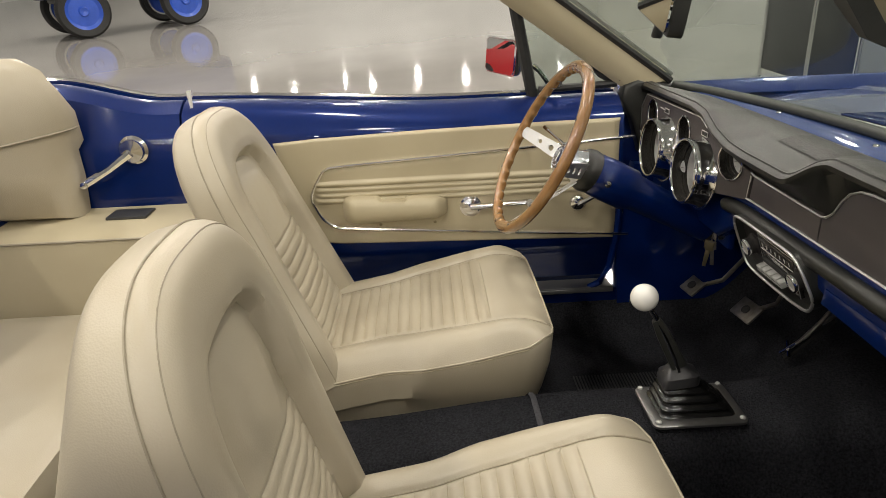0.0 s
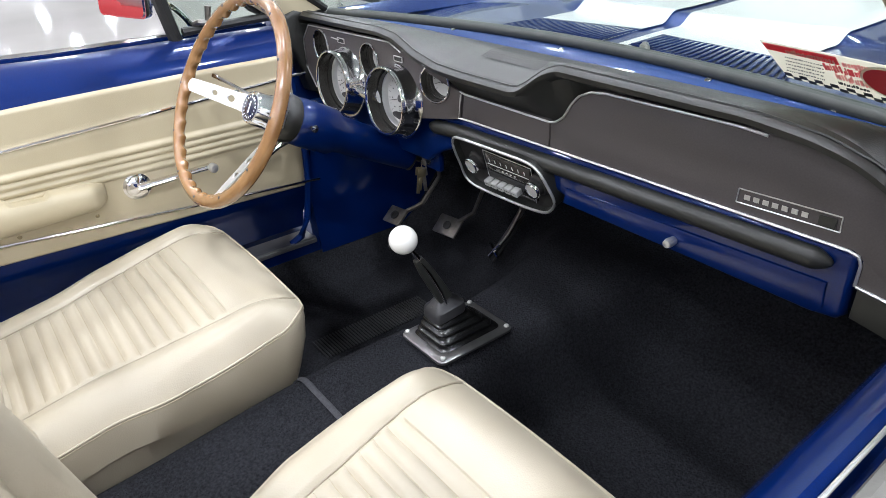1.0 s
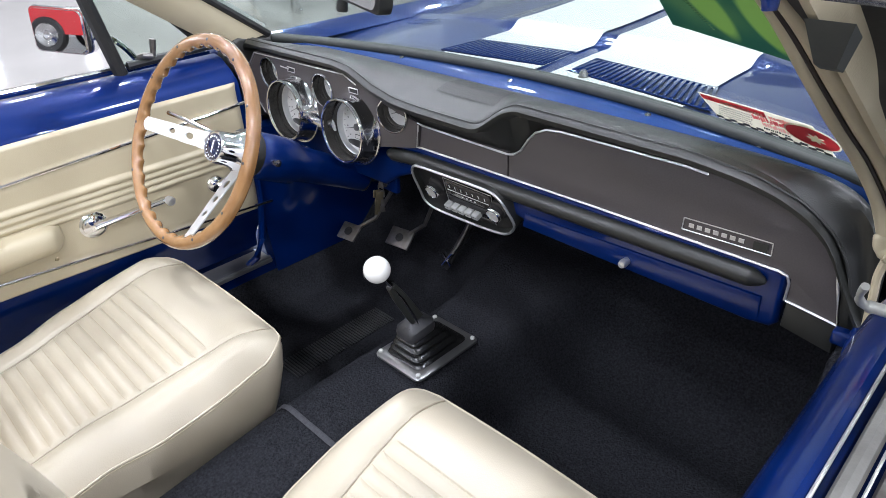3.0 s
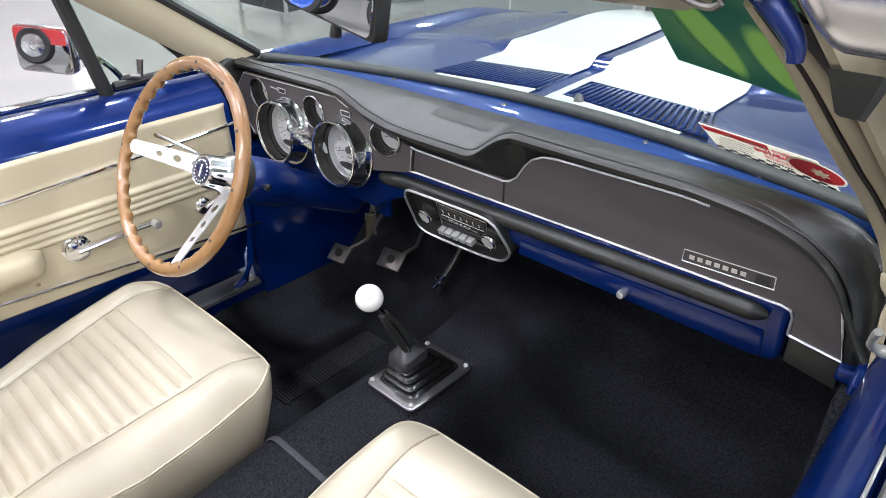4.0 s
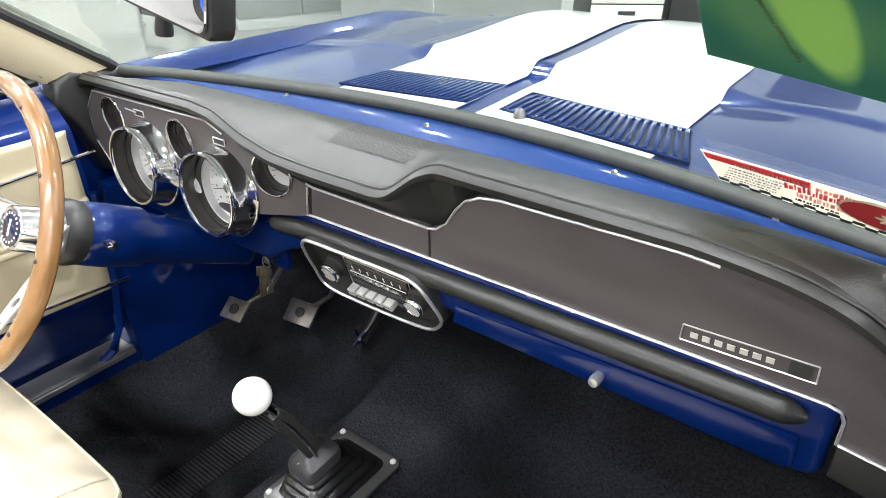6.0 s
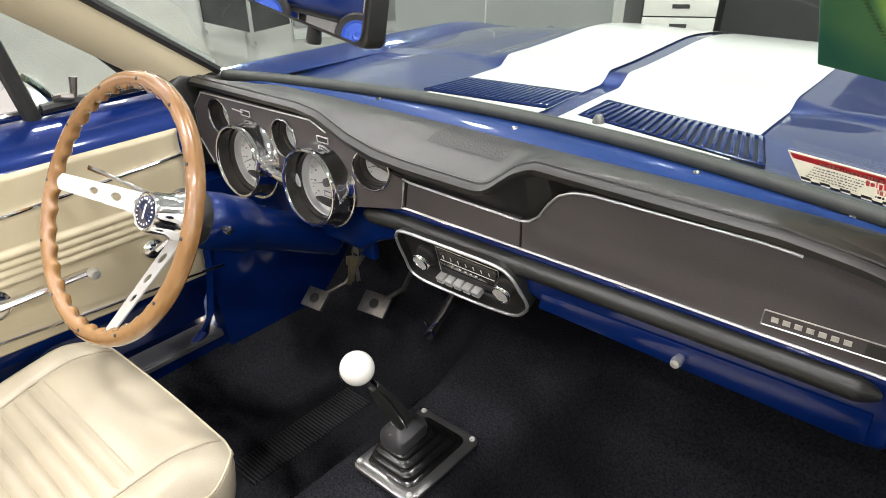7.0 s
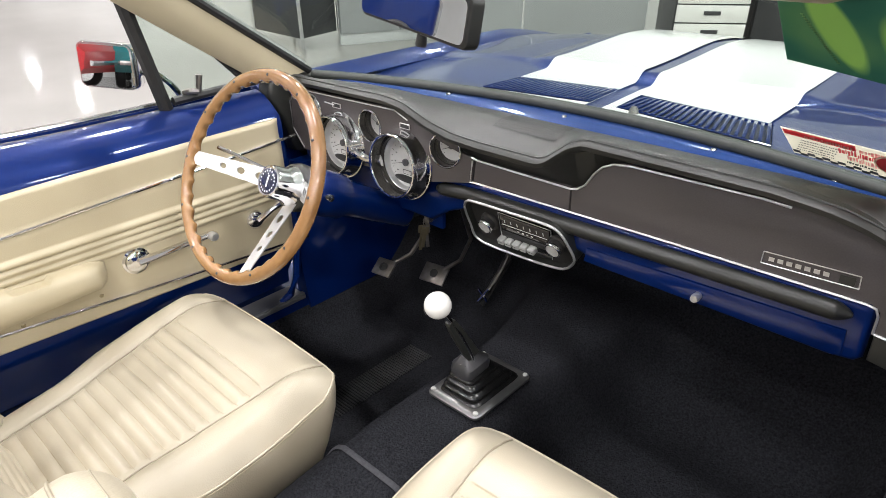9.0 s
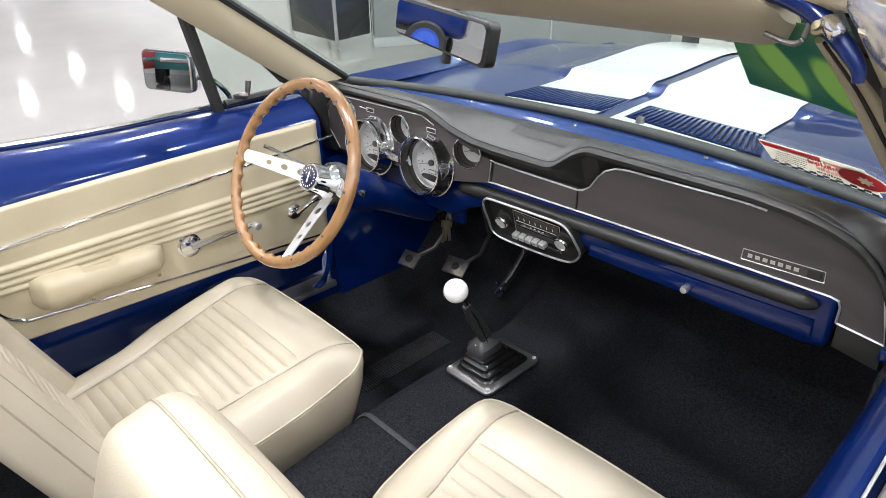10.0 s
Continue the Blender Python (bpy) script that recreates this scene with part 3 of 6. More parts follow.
DIALS = [(-0.496, 0.800, 0.071), (-0.292, 0.803, 0.071), (-0.610, 0.862, 0.036), (-0.398, 0.860, 0.036), (-0.176, 0.848, 0.036)]
small = [(x, z, r) for x, z, r in DIALS if r < 0.05]
face_bm = holed_plate(clus, small, 0.045, -0.026)
for v in face_bm.verts:
    v.co.y += 0.024 * min(max((v.co.x + 0.225) / 0.107, 0.0), 1.0)
part("cluster_facing", face_bm, BLACK_FILM, dash, "charcoal instrument facing", 30)
DIAL = material("silver_white_dial", (0.62, 0.62, 0.60), 0.5, mix=(0.56, 0.56, 0.55), scale=50)
SLEEVE = material("dark_satin_metal", (0.045, 0.043, 0.040), 0.22, metal=0.7, mix=(0.07, 0.066, 0.06), scale=20)
INK = material("black_print", (0.02, 0.02, 0.02), 0.6, mix=(0.03, 0.03, 0.03), scale=80)
GREY_INK = material("dark_grey_print", (0.07, 0.07, 0.075), 0.5, mix=(0.10, 0.10, 0.10), scale=80)


def gauge(x, y, z, r, depth, ticks, hand, tilt=0.0, turn=0.0):
    """A round instrument: barrel, sleeve, dial, marks and pointer."""
    g = new("gauge")
    g.parent = dash
    g.matrix_basis = pose(x, y, z, 90 - tilt, 0, turn)
    big = r > 0.05
    rd = r * (0.80 if big else 0.84)
    if big:
        put("barrel", lathe([(r * 1.00, 0.001), (r * 1.03, -0.002), (r * 1.05, -0.012), (r * 1.09, -0.026), (r * 1.16, -0.036), (r * 1.20, -0.040)], 48), CHROME, g, "polished chrome barrel")
        put("base_ring", tube([(r * 1.20 * math.cos(a), r * 1.20 * math.sin(a), -0.038) for a in np.linspace(0, 2 * math.pi, 56, endpoint=False)], 0.0020, 6, True), CHROME, g, "thin chrome base ring")
    else:
        put("barrel", lathe([(r * 1.05, 0.000), (r * 1.05, -0.002), (r * 0.96, -depth - 0.008)], 40), BLACK_VINYL, g)
    put("inner_sleeve", lathe([(r * 0.985, 0.000), (r * 0.95, -depth * 0.52), (r * 0.90, -depth * 0.54), (r * 0.885, -depth * 0.74)], 48), SLEEVE, g, "dark satin sleeve")
    put("dial_bezel", lathe([(r * 0.885, -depth * 0.74), (r * 0.855, -depth * 0.76), (rd, -depth + 0.001), (rd, -depth - 0.003)], 48), BRUSHED if big else SLEEVE, g, "satin inner ring")
    put("rim", tube([(r * math.cos(a), r * math.sin(a), 0.0) for a in np.linspace(0, 2 * math.pi, 56, endpoint=False)], 0.0030 if big else 0.0020, 8, True), CHROME, g, "chrome rim")
    put("dial", lathe([(0.0, -depth - 0.004), (rd, -depth - 0.004), (rd, -depth), (0.0, -depth)], 48), DIAL, g, "silver dial")
    marks = []
    for i in range(ticks):
        a = radians(220 - 260 * i / (ticks - 1))
        c, q = math.cos(a), math.sin(a)
        r0, r1, w = rd * 0.80, rd * (0.93 if i % 2 == 0 else 0.88), 0.0006
        marks.append(([(r0 * c - w * q, r0 * q + w * c, -depth + 0.0006), (r0 * c + w * q, r0 * q - w * c, -depth + 0.0006), (r1 * c + w * q, r1 * q - w * c, -depth + 0.0006), (r1 * c - w * q, r1 * q + w * c, -depth + 0.0006)], [(0, 1, 2, 3)]))
        if big and i % 2 == 0:
            cx, cz, e = rd * 0.66 * c, rd * 0.66 * q, 0.0022
            marks.append(([(cx - e, cz - e * 0.7, -depth + 0.0006), (cx + e, cz - e * 0.7, -depth + 0.0006), (cx + e, cz + e * 0.7, -depth + 0.0006), (cx - e, cz + e * 0.7, -depth + 0.0006)], [(0, 1, 2, 3)]))
    put("dial_marks", joined(*marks), GREY_INK, g, "grey tick marks", 0)
    h = radians(hand)
    put("hand_pointer", moved(loft([[(-0.01, -0.0011, 0), (-0.01, 0.0011, 0), (-0.01, 0, 0.001)], [(rd * 0.80, -0.0004, 0), (rd * 0.80, 0.0004, 0), (rd * 0.80, 0, 0.0006)]]), Matrix.Translation((0, 0, -depth + 0.004)) @ Matrix.Rotation(h, 4, "Z")), INK, g)
    put("pivot", moved(lathe([(0.0, 0.0), (rd * 0.15, 0.0), (rd * 0.14, 0.005), (0.0, 0.006)], 18), pose(0, 0, -depth + 0.002)), GREY_INK, g)
    if big:
        put("odometer", moved(loft([[(-0.013, -0.005, 0), (0.013, -0.005, 0), (0.013, 0.005, 0), (-0.013, 0.005, 0)], [(-0.013, -0.005, 0.001), (0.013, -0.005, 0.001), (0.013, 0.005, 0.001), (-0.013, 0.005, 0.001)]]), pose(0.002, -rd * 0.42, -depth)), GREY_INK, g)
        put("odometer_digits", moved(loft([[(-0.011, -0.0035, 0), (0.011, -0.0035, 0), (0.011, 0.0035, 0), (-0.011, 0.0035, 0)], [(-0.011, -0.0035, 0.0006), (0.011, -0.0035, 0.0006), (0.011, 0.0035, 0.0006), (-0.011, 0.0035, 0.0006)]]), pose(0.002, -rd * 0.42, -depth + 0.001)), DIAL, g)
        put("dial_window", moved(loft([[(rd * 0.7 * math.cos(a), -rd * 0.72 + rd * 0.16 * math.sin(a), 0) for a in np.linspace(0, 2 * math.pi, 20, endpoint=False)], [(rd * 0.66 * math.cos(a), -rd * 0.72 + rd * 0.13 * math.sin(a), 0.0008) for a in np.linspace(0, 2 * math.pi, 20, endpoint=False)]]), pose(0, 0, -depth)), INK, g)
    return g


gauge(-0.500, -0.066, 0.803, 0.068, 0.046, 19, 205, 4)
gauge(-0.290, -0.062, 0.801, 0.068, 0.046, 17, 195, 4)
gauge(-0.605, -0.0275, 0.864, 0.036, 0.030, 7, 200)
gauge(-0.393, -0.0275, 0.862, 0.036, 0.030, 7, 160)
gauge(-0.174, -0.0165, 0.849, 0.036, 0.030, 7, 200, 0, 12)
put("chrome_bridge", joined(tube([(-0.440, -0.034, 0.796), (-0.418, -0.044, 0.792), (-0.372, -0.044, 0.790), (-0.350, -0.034, 0.794)], [0.015, 0.0095, 0.0095, 0.014], 12), tube([(-0.433, -0.045, 0.800), (-0.433, -0.056, 0.800)], [0.008, 0.006], 10)), CHROME, dash)
for sx, sz in ((-0.278, 0.883), (-0.505, 0.889)):
    part("slot_lens", box((0.026, 0.004, 0.009), (sx, -0.0265, sz)), INK, dash)
    put("indicator_slot", frame_rect((sx - 0.014, -0.028, sz + 0.005), (sx + 0.014, -0.028, sz + 0.005), (sx + 0.014, -0.028, sz - 0.005), (sx - 0.014, -0.028, sz - 0.005), 0.0013), BRUSHED, dash, "bright framed slot")
put("slot_lever", tube([(-0.545, -0.030, 0.8915), (-0.512, -0.030, 0.8900)], 0.0014, 6), BRUSHED, dash, "thin bright lever")
put("chrome_bead", bead([(-0.66, 0.905), (-0.31, 0.912), (-0.27, 0.897)], 0.0015, -0.027), BRUSHED, dash, "thin bright bead")
put("chrome_bead", bead([(-0.655, 0.756), (-0.695, 0.802), (-0.695, 0.868), (-0.66, 0.905)], 0.0015, -0.027), BRUSHED, dash, "thin bright bead")
part("lock_bracket", box((0.062, 0.014, 0.075), (-0.262, 0.037, 0.672), 0.006), BLUE, dash, "blue painted lock bracket")
put("ignition_lock", moved(lathe([(0.0, 0.0), (0.016, 0.0), (0.015, 0.008), (0.010, 0.010), (0.0, 0.010)], 20), pose(-0.267, 0.030, 0.661, 90, 0, 0)), CHROME, dash, "chrome lock barrel")
put("dash_switch", moved(lathe([(0.0, 0.0), (0.008, 0.0), (0.008, 0.018), (0.0, 0.02)], 12), pose(-0.60, 0.0, 0.705, 90, 0, 0)), RUBBER, dash)

# keys hanging in the lock
keys = thing("key_ring", "brass and steel keys hanging from the ignition lock", "keys")
BRASS = material("worn_brass", (0.28, 0.24, 0.15), 0.38, metal=0.9, mix=(0.18, 0.155, 0.10), scale=40)
put("key", moved(joined(([(-0.008, -0.001, -0.02), (0.008, -0.001, -0.02), (0.008, -0.001, 0), (-0.008, -0.001, 0)], [(0, 1, 2, 3)]), tube([(0, 0, 0.0), (0, 0.002, 0.012)], 0.003, 6)), pose(-0.267, 0.016, 0.665)), STEEL, keys)
for dx, lean, mat, ln in ((-0.006, 5, BRASS, 0.068), (0.003, -4, STEEL, 0.06), (0.008, 9, BRASS, 0.055)):
    bmk = merge(box((0.017, 0.002, 0.02), (0, 0, -0.012), 0.0008), box((0.008, 0.002, ln - 0.02), (0, 0, -0.02 - (ln - 0.02) / 2), 0.0006))
    k = part("key", bmk, mat, keys, "")
    k.matrix_basis = pose(-0.267 + dx, 0.012 - abs(dx), 0.645, 4, lean, 62)
put("split_ring", tube([(-0.267 + 0.009 * math.cos(a), 0.013, 0.647 + 0.013 * math.sin(a)) for a in np.linspace(0, 6.28, 18, endpoint=False)], 0.0012, 5, True), STEEL, keys)

# radio
radio = thing("car_radio", "chrome-framed push-button car radio with two round knobs", "radio")
radio.matrix_basis = pose(0.0, -0.022, 0.757, 21.3, 0, 0)
RB = [(-0.119, -0.012), (-0.106, 0.004), (-0.084, 0.008), (-0.04, 0.0095), (0.03, 0.011), (0.08, 0.0115), (0.106, 0.008), (0.121, -0.006), (0.131, -0.031), (0.138, -0.057), (0.130, -0.078), (0.106, -0.100), (0.063, -0.109), (-0.003, -0.113), (-0.077, -0.114), (-0.106, -0.109), (-0.119, -0.095), (-0.120, -0.066), (-0.122, -0.034)]
RIM = [(q.x, q.y) for q in spline([(a, b, 0) for a, b in RB], 4, True)]
RADIO_FACE = material("black_radio_face", (0.018, 0.017, 0.017), 0.45, mix=(0.026, 0.025, 0.024), scale=60, bump=0.08, bump_scale=500)
put("housing_wall", loft([[(x * 1.015, 0.030, z) for x, z in RIM], [(x * 1.015, -0.001, z) for x, z in RIM], [(x * 0.975, -0.001, z * 0.975 - 0.001) for x, z in RIM], [(x * 0.965, 0.016, z * 0.965 - 0.002) for x, z in RIM]], cap=False), BLACK_VINYL, radio, "black radio housing")
part("radio_face", plate([(x * 0.985, z * 0.985 - 0.001) for x, z in RIM], 0.05, "y", 0.012, 0.0), RADIO_FACE, radio, "black radio face")
put("bezel", tube([(x, -0.002, z) for x, z in RIM], 0.0028, 8, True), BRUSHED, radio, "chrome bezel")
GLASSDARK = material("smoked_dial_glass", (0.012, 0.012, 0.012), 0.12, coat=0.6, mix=(0.02, 0.02, 0.02), scale=30)
SILVER = material("silver_plastic", (0.60, 0.60, 0.58), 0.3, metal=0.25, mix=(0.52, 0.52, 0.50), scale=90)
SMOKE = material("smoky_brown_dial_glass", (0.050, 0.045, 0.040), 0.2, coat=0.6, mix=(0.07, 0.064, 0.056), scale=30)
part("dial_panel", plate([(-0.036, -0.008), (0.090, -0.010), (0.078, -0.094), (-0.046, -0.094)], 0.010, "y", 0.006, 0.001), GLASSDARK, radio, "black centre panel")
part("dial_window", plate([(-0.031, -0.013), (0.085, -0.015), (0.080, -0.052), (-0.037, -0.050)], 0.004, "y", 0.003, 0.0008), SMOKE, radio, "smoky tuning dial")


def flat_bar(w, h, deep=0.0008):
    return loft([[(-w / 2, 0, -h / 2), (w / 2, 0, -h / 2), (w / 2, 0, h / 2), (-w / 2, 0, h / 2)], [(-w / 2, -deep, -h / 2), (w / 2, -deep, -h / 2), (w / 2, -deep, h / 2), (-w / 2, -deep, h / 2)]])


tm = [moved(flat_bar(0.0014, 0.0075), pose(-0.022 + 0.0155 * i, 0.003, -0.026)) for i in range(7)]
tm += [moved(flat_bar(0.004, 0.0016), pose(0.008 + 0.011 * i, 0.003, -0.044)) for i in range(4)]
tm += [moved(flat_bar(0.110, 0.0007), pose(0.024, 0.003, -0.036))]
put("dial_marks", joined(*tm), DIAL, radio, "pale tuning marks", 0)
put("dial_edge", joined(tube([(-0.036, 0.005, -0.008), (0.090, 0.005, -0.010)], 0.0008, 5), tube([(-0.036, 0.005, -0.008), (-0.046, 0.005, -0.094)], 0.0008, 5), tube([(0.090, 0.005, -0.010), (0.078, 0.005, -0.094)], 0.0008, 5)), BRUSHED, radio, "thin bright edge")
part("button_slot", box((0.112, 0.006, 0.011), (0.018, 0.005, -0.064), 0.002), INK, radio, "dark slot above the buttons")
for i in range(5):
    bx, bz = -0.040 + 0.0190 * i, -0.082 + 0.0006 * i
    btn = part("push_button", box((0.0150, 0.018, 0.0125), (bx, 0.000, bz), 0.0018), SILVER, radio, "chrome push button")
    put("button_groove", moved(flat_bar(0.013, 0.0008, 0.0003), pose(bx, -0.009, bz + 0.001)), DARK, btn)
KNOB_CAP = material("spun_alloy", (0.64, 0.63, 0.60), 0.34, metal=0.3, mix=(0.50, 0.49, 0.46), scale=200)
for kx, kz in ((-0.068, -0.046), (0.099, -0.043)):
    m = pose(kx, 0.010, kz, 90, 0, 0)
    kn = put("tuning_knob", moved(lathe([(0.0, 0.0), (0.0215, 0.0), (0.0215, 0.005), (0.018, 0.007), (0.0165, 0.008), (0.0165, 0.021), (0.0150, 0.0225), (0.0, 0.0225)], 32), m), RADIO_FACE, radio, "black-skirted tuning knob")
    put("knob_ring", moved(lathe([(0.0135, 0.0225), (0.0140, 0.0242), (0.0158, 0.0242), (0.0168, 0.0225), (0.0168, 0.018)], 32), m), CHROME, kn, "chrome knob ring")
    put("knob_cap", moved(lathe([(0.0, 0.0234), (0.0115, 0.0230), (0.0135, 0.0226), (0.0135, 0.021), (0.0, 0.021)], 28), m), KNOB_CAP, kn, "spun alloy cap")
put("indicator_dot", moved(lathe([(0.0, 0.0), (0.0022, 0.0), (0.0018, 0.0012), (0.0, 0.0014)], 10), pose(0.118, 0.011, -0.037, 90, 0, 0)), IVORY, radio)

# ---- steering wheel and column ----
TILT = 28.1
wheel = thing("steering_wheel", "wood-rimmed sports steering wheel with drilled alloy spokes", "steering wheel")
R_RIM, RIM_UP = 0.191, 0.103
AXIS = pose(-0.358, -0.3621, 0.8511, 90 - TILT, 0, 2.6)
wheel.matrix_basis = AXIS @ pose(0, 0, -RIM_UP)


def rim_mesh():
    n, seg = 400, 20
    rings = []
    for i in range(n):
        a = 2 * math.pi * i / n
        grip = 0.0066 * abs(math.cos(a * 18)) ** 1.3
        ring = []
        for k in range(seg):
            b = 2 * math.pi * k / seg
            back = max(0.0, math.cos(b - radians(203))) ** 1.6
            side = 0.0145 - grip * back
            groove = 0.0012 if abs(math.sin(b)) < 0.12 and math.cos(b) > 0 else 0.0
            ring.append(((R_RIM + (side - groove) * math.cos(b)) * math.cos(a), (R_RIM + (side - groove) * math.cos(b)) * math.sin(a), RIM_UP + 0.85 * side * math.sin(b)))
        rings.append(ring)
    rings.append(rings[0])
    return loft(rings, cap=False)


put("rim", rim_mesh(), WOOD, wheel, "varnished wooden rim with finger grips")
put("rim_band", tube([((R_RIM - 0.0060) * math.cos(a), (R_RIM - 0.0060) * math.sin(a), RIM_UP) for a in np.linspace(0, 2 * math.pi, 90, endpoint=False)], 0.0016, 5, True), STEEL, wheel, "alloy core of the rim")
for i in range(12):
    a = radians(1 + 30 * i)
    put("rivet", moved(lathe([(0.0, 0.0), (0.0030, 0.0), (0.0024, 0.0012), (0.0, 0.0016)], 10), pose(R_RIM * math.cos(a), R_RIM * math.sin(a), RIM_UP + 0.0120)), INK, wheel)


def spoke_mesh(holes=(0.070, 0.103, 0.133), radii=(0.0082, 0.0070, 0.0056)):
    """A flat drilled bar along +x, from hub to rim."""
    x0, x1 = 0.030, R_RIM - 0.006
    n = 72
    mids = [x0] + [(holes[i] + holes[i + 1]) / 2 for i in range(len(holes) - 1)] + [x1]

    def half(x):
        return 0.0205 - 0.0075 * (x - x0) / (x1 - x0)

    def lift(x):
        return -0.010 + (RIM_UP + 0.010) * (x - x0) / (x1 - x0)

    verts, faces = [], []
    for hx, hr, a, b in zip(holes, radii, mids[:-1], mids[1:]):
        k0 = len(verts)
        for lev in (0.0, 0.003):
            for k in range(n):
                t = 2 * math.pi * (k + 0.5) / n
                c, s = math.cos(t), math.sin(t)
                verts.append((hx + hr * c, hr * s, lift(hx + hr * c) + lev))
            for k in range(n):
                t = 2 * math.pi * (k + 0.5) / n
                c, s = math.cos(t), math.sin(t)
                ex = (b - hx if c > 0 else hx - a)
                m = max(abs(c) / ex, abs(s) / half(hx))
                px, py = hx + c / m, s / m
                py = math.copysign(min(abs(py), half(px)), py)
                verts.append((px, py, lift(px) + lev))
        for k in range(n):
            q = (k + 1) % n
            faces += [(k0 + k, k0 + q, k0 + n + q, k0 + n + k), (k0 + 2 * n + k, k0 + 2 * n + q, k0 + 3 * n + q, k0 + 3 * n + k), (k0 + k, k0 + q, k0 + 2 * n + q, k0 + 2 * n + k), (k0 + n + k, k0 + n + q, k0 + 3 * n + q, k0 + 3 * n + k)]
    return verts, faces


for a in (180, 0, 290):
    put("spoke", moved(spoke_mesh(), Matrix.Rotation(radians(a), 4, "Z")), BRUSHED, wheel, "drilled alloy spoke", 30)
ENAMEL = material("dark_blue_enamel", (0.012, 0.016, 0.05), 0.15, coat=0.8, mix=(0.02, 0.022, 0.05), scale=60)
hubp = put("horn_hub", lathe([(0.0, 0.054), (0.026, 0.054), (0.0285, 0.0555), (0.031, 0.054), (0.0325, 0.048), (0.0335, 0.022), (0.037, 0.006), (0.041, 0.0), (0.041, -0.010), (0.036, -0.025), (0.0, -0.025)], 40), CHROME, wheel, "polished chrome hub")
put("horn_button", lathe([(0.0, 0.0565), (0.022, 0.0555), (0.0258, 0.0545), (0.0258, 0.053), (0.0, 0.053)], 32), ENAMEL, hubp, "dark enamel badge")
put("badge", moved(loft([[(-0.002, -0.012, 0), (0.002, -0.012, 0), (0.003, 0.012, 0), (-0.001, 0.012, 0)], [(-0.001, -0.011, 0.001), (0.001, -0.011, 0.001), (0.002, 0.011, 0.001), (0.0, 0.011, 0.001)]]), pose(0, 0, 0.0562)), IVORY, hubp)
put("badge_marks", joined(*[moved(loft([[(-0.0012, -0.0016, 0), (0.0012, -0.0016, 0), (0.0012, 0.0016, 0), (-0.0012, 0.0016, 0)], [(-0.0010, -0.0014, 0.0005), (0.0010, -0.0014, 0.0005), (0.0010, 0.0014, 0.0005), (-0.0010, 0.0014, 0.0005)]]), Matrix.Rotation(radians(a), 4, "Z") @ pose(0, 0.0205, 0.0556)) for a in range(0, 360, 20)]), IVORY, hubp, "ring of pale marks")

column = thing("steering_column", "blue painted steering column with black collar and chrome stalk", "steering column")
column.matrix_basis = AXIS @ pose(0, 0, -0.078)
put("collar", lathe([(0.0, -0.02), (0.036, -0.02), (0.046, -0.03), (0.050, -0.045), (0.048, -0.06), (0.0, -0.06)], 32), BLACK_VINYL, column)
put("column_tube", lathe([(0.0, -0.058), (0.043, -0.058), (0.048, -0.066), (0.050, -0.10), (0.050, -0.155), (0.042, -0.17), (0.036, -0.38), (0.0, -0.38)], 32), BLUE, column, "blue painted steel")
put("hazard_knob", moved(lathe([(0.0, 0.0), (0.004, 0.0), (0.004, 0.010), (0.0075, 0.012), (0.0075, 0.022), (0.0, 0.024)], 14), pose(0.047, 0, -0.078, 0, 90, 0)), CHROME, column, "chrome knob")
put("signal_stalk", tube([(-0.03, 0.008, -0.045), (-0.07, 0.016, -0.020), (-0.14, 0.027, 0.020), (-0.175, 0.031, 0.036)], [0.004, 0.0035, 0.004, 0.0055], 8), CHROME, column, "chrome stalk")

# ---- gear lever ----
RETAINER = material("satin_chrome", (0.26, 0.26, 0.26), 0.30, metal=0.8, mix=(0.16, 0.155, 0.15), scale=18, amount=0.8, bump=0.06, bump_scale=60)
lever = thing("gear_lever", "floor gear lever with white ball and black bellows boot", "gear lever")
def plate_line(w, h, r):
    return rounded(w, h, r, 4, 0.014, -0.127)


put("boot_plate", loft([[(x, y, z) for x, y in ln] for ln, z in ((plate_line(0.100, 0.144, 0.014), 0.4175), (plate_line(0.100, 0.144, 0.014), 0.4245), (plate_line(0.104, 0.148, 0.014), 0.4250), (plate_line(0.124, 0.172, 0.014), 0.4225), (plate_line(0.132, 0.180, 0.014), 0.4195), (plate_line(0.132, 0.180, 0.014), 0.4145))], cap=False), RETAINER, lever, "satin chrome boot retainer frame")
rings = []
for i in range(61):
    v = i / 60
    wv = 1 - 0.56 * v
    step_in = 1.0 + 0.075 * (2 * abs(math.cos(v * math.pi * 4)) ** 0.8 - 1)
    cx, cy = 0.014 - 0.004 * v, -0.127 - 0.026 * v
    rings.append([(cx + p[0] * wv * step_in, cy + p[1] * wv * step_in, 0.423 + 0.056 * v) for p in rounded(0.098, 0.138, 0.020, 4)])
BOOT = material("glossy_black_rubber", (0.007, 0.007, 0.007), 0.24, mix=(0.012, 0.012, 0.012), scale=40)
put("boot", loft(rings), BOOT, lever, "black rubber bellows", 50)
BOOT_TOP = material("scuffed_black_rubber", (0.030, 0.030, 0.032), 0.34, mix=(0.055, 0.055, 0.058), scale=60, amount=0.7, bump=0.1, bump_scale=250)
put("boot_cap", loft([[(0.012 + p[0] * q, -0.154 + p[1] * q - 0.012 * (1 - q), z + 0.10 * p[1] * q) for p in rounded(0.054, 0.070, 0.014, 4)] for q, z in ((1.0, 0.474), (1.03, 0.482), (0.97, 0.494), (0.62, 0.502), (0.36, 0.512))]), BOOT_TOP, lever, "scuffed rubber boot cap")
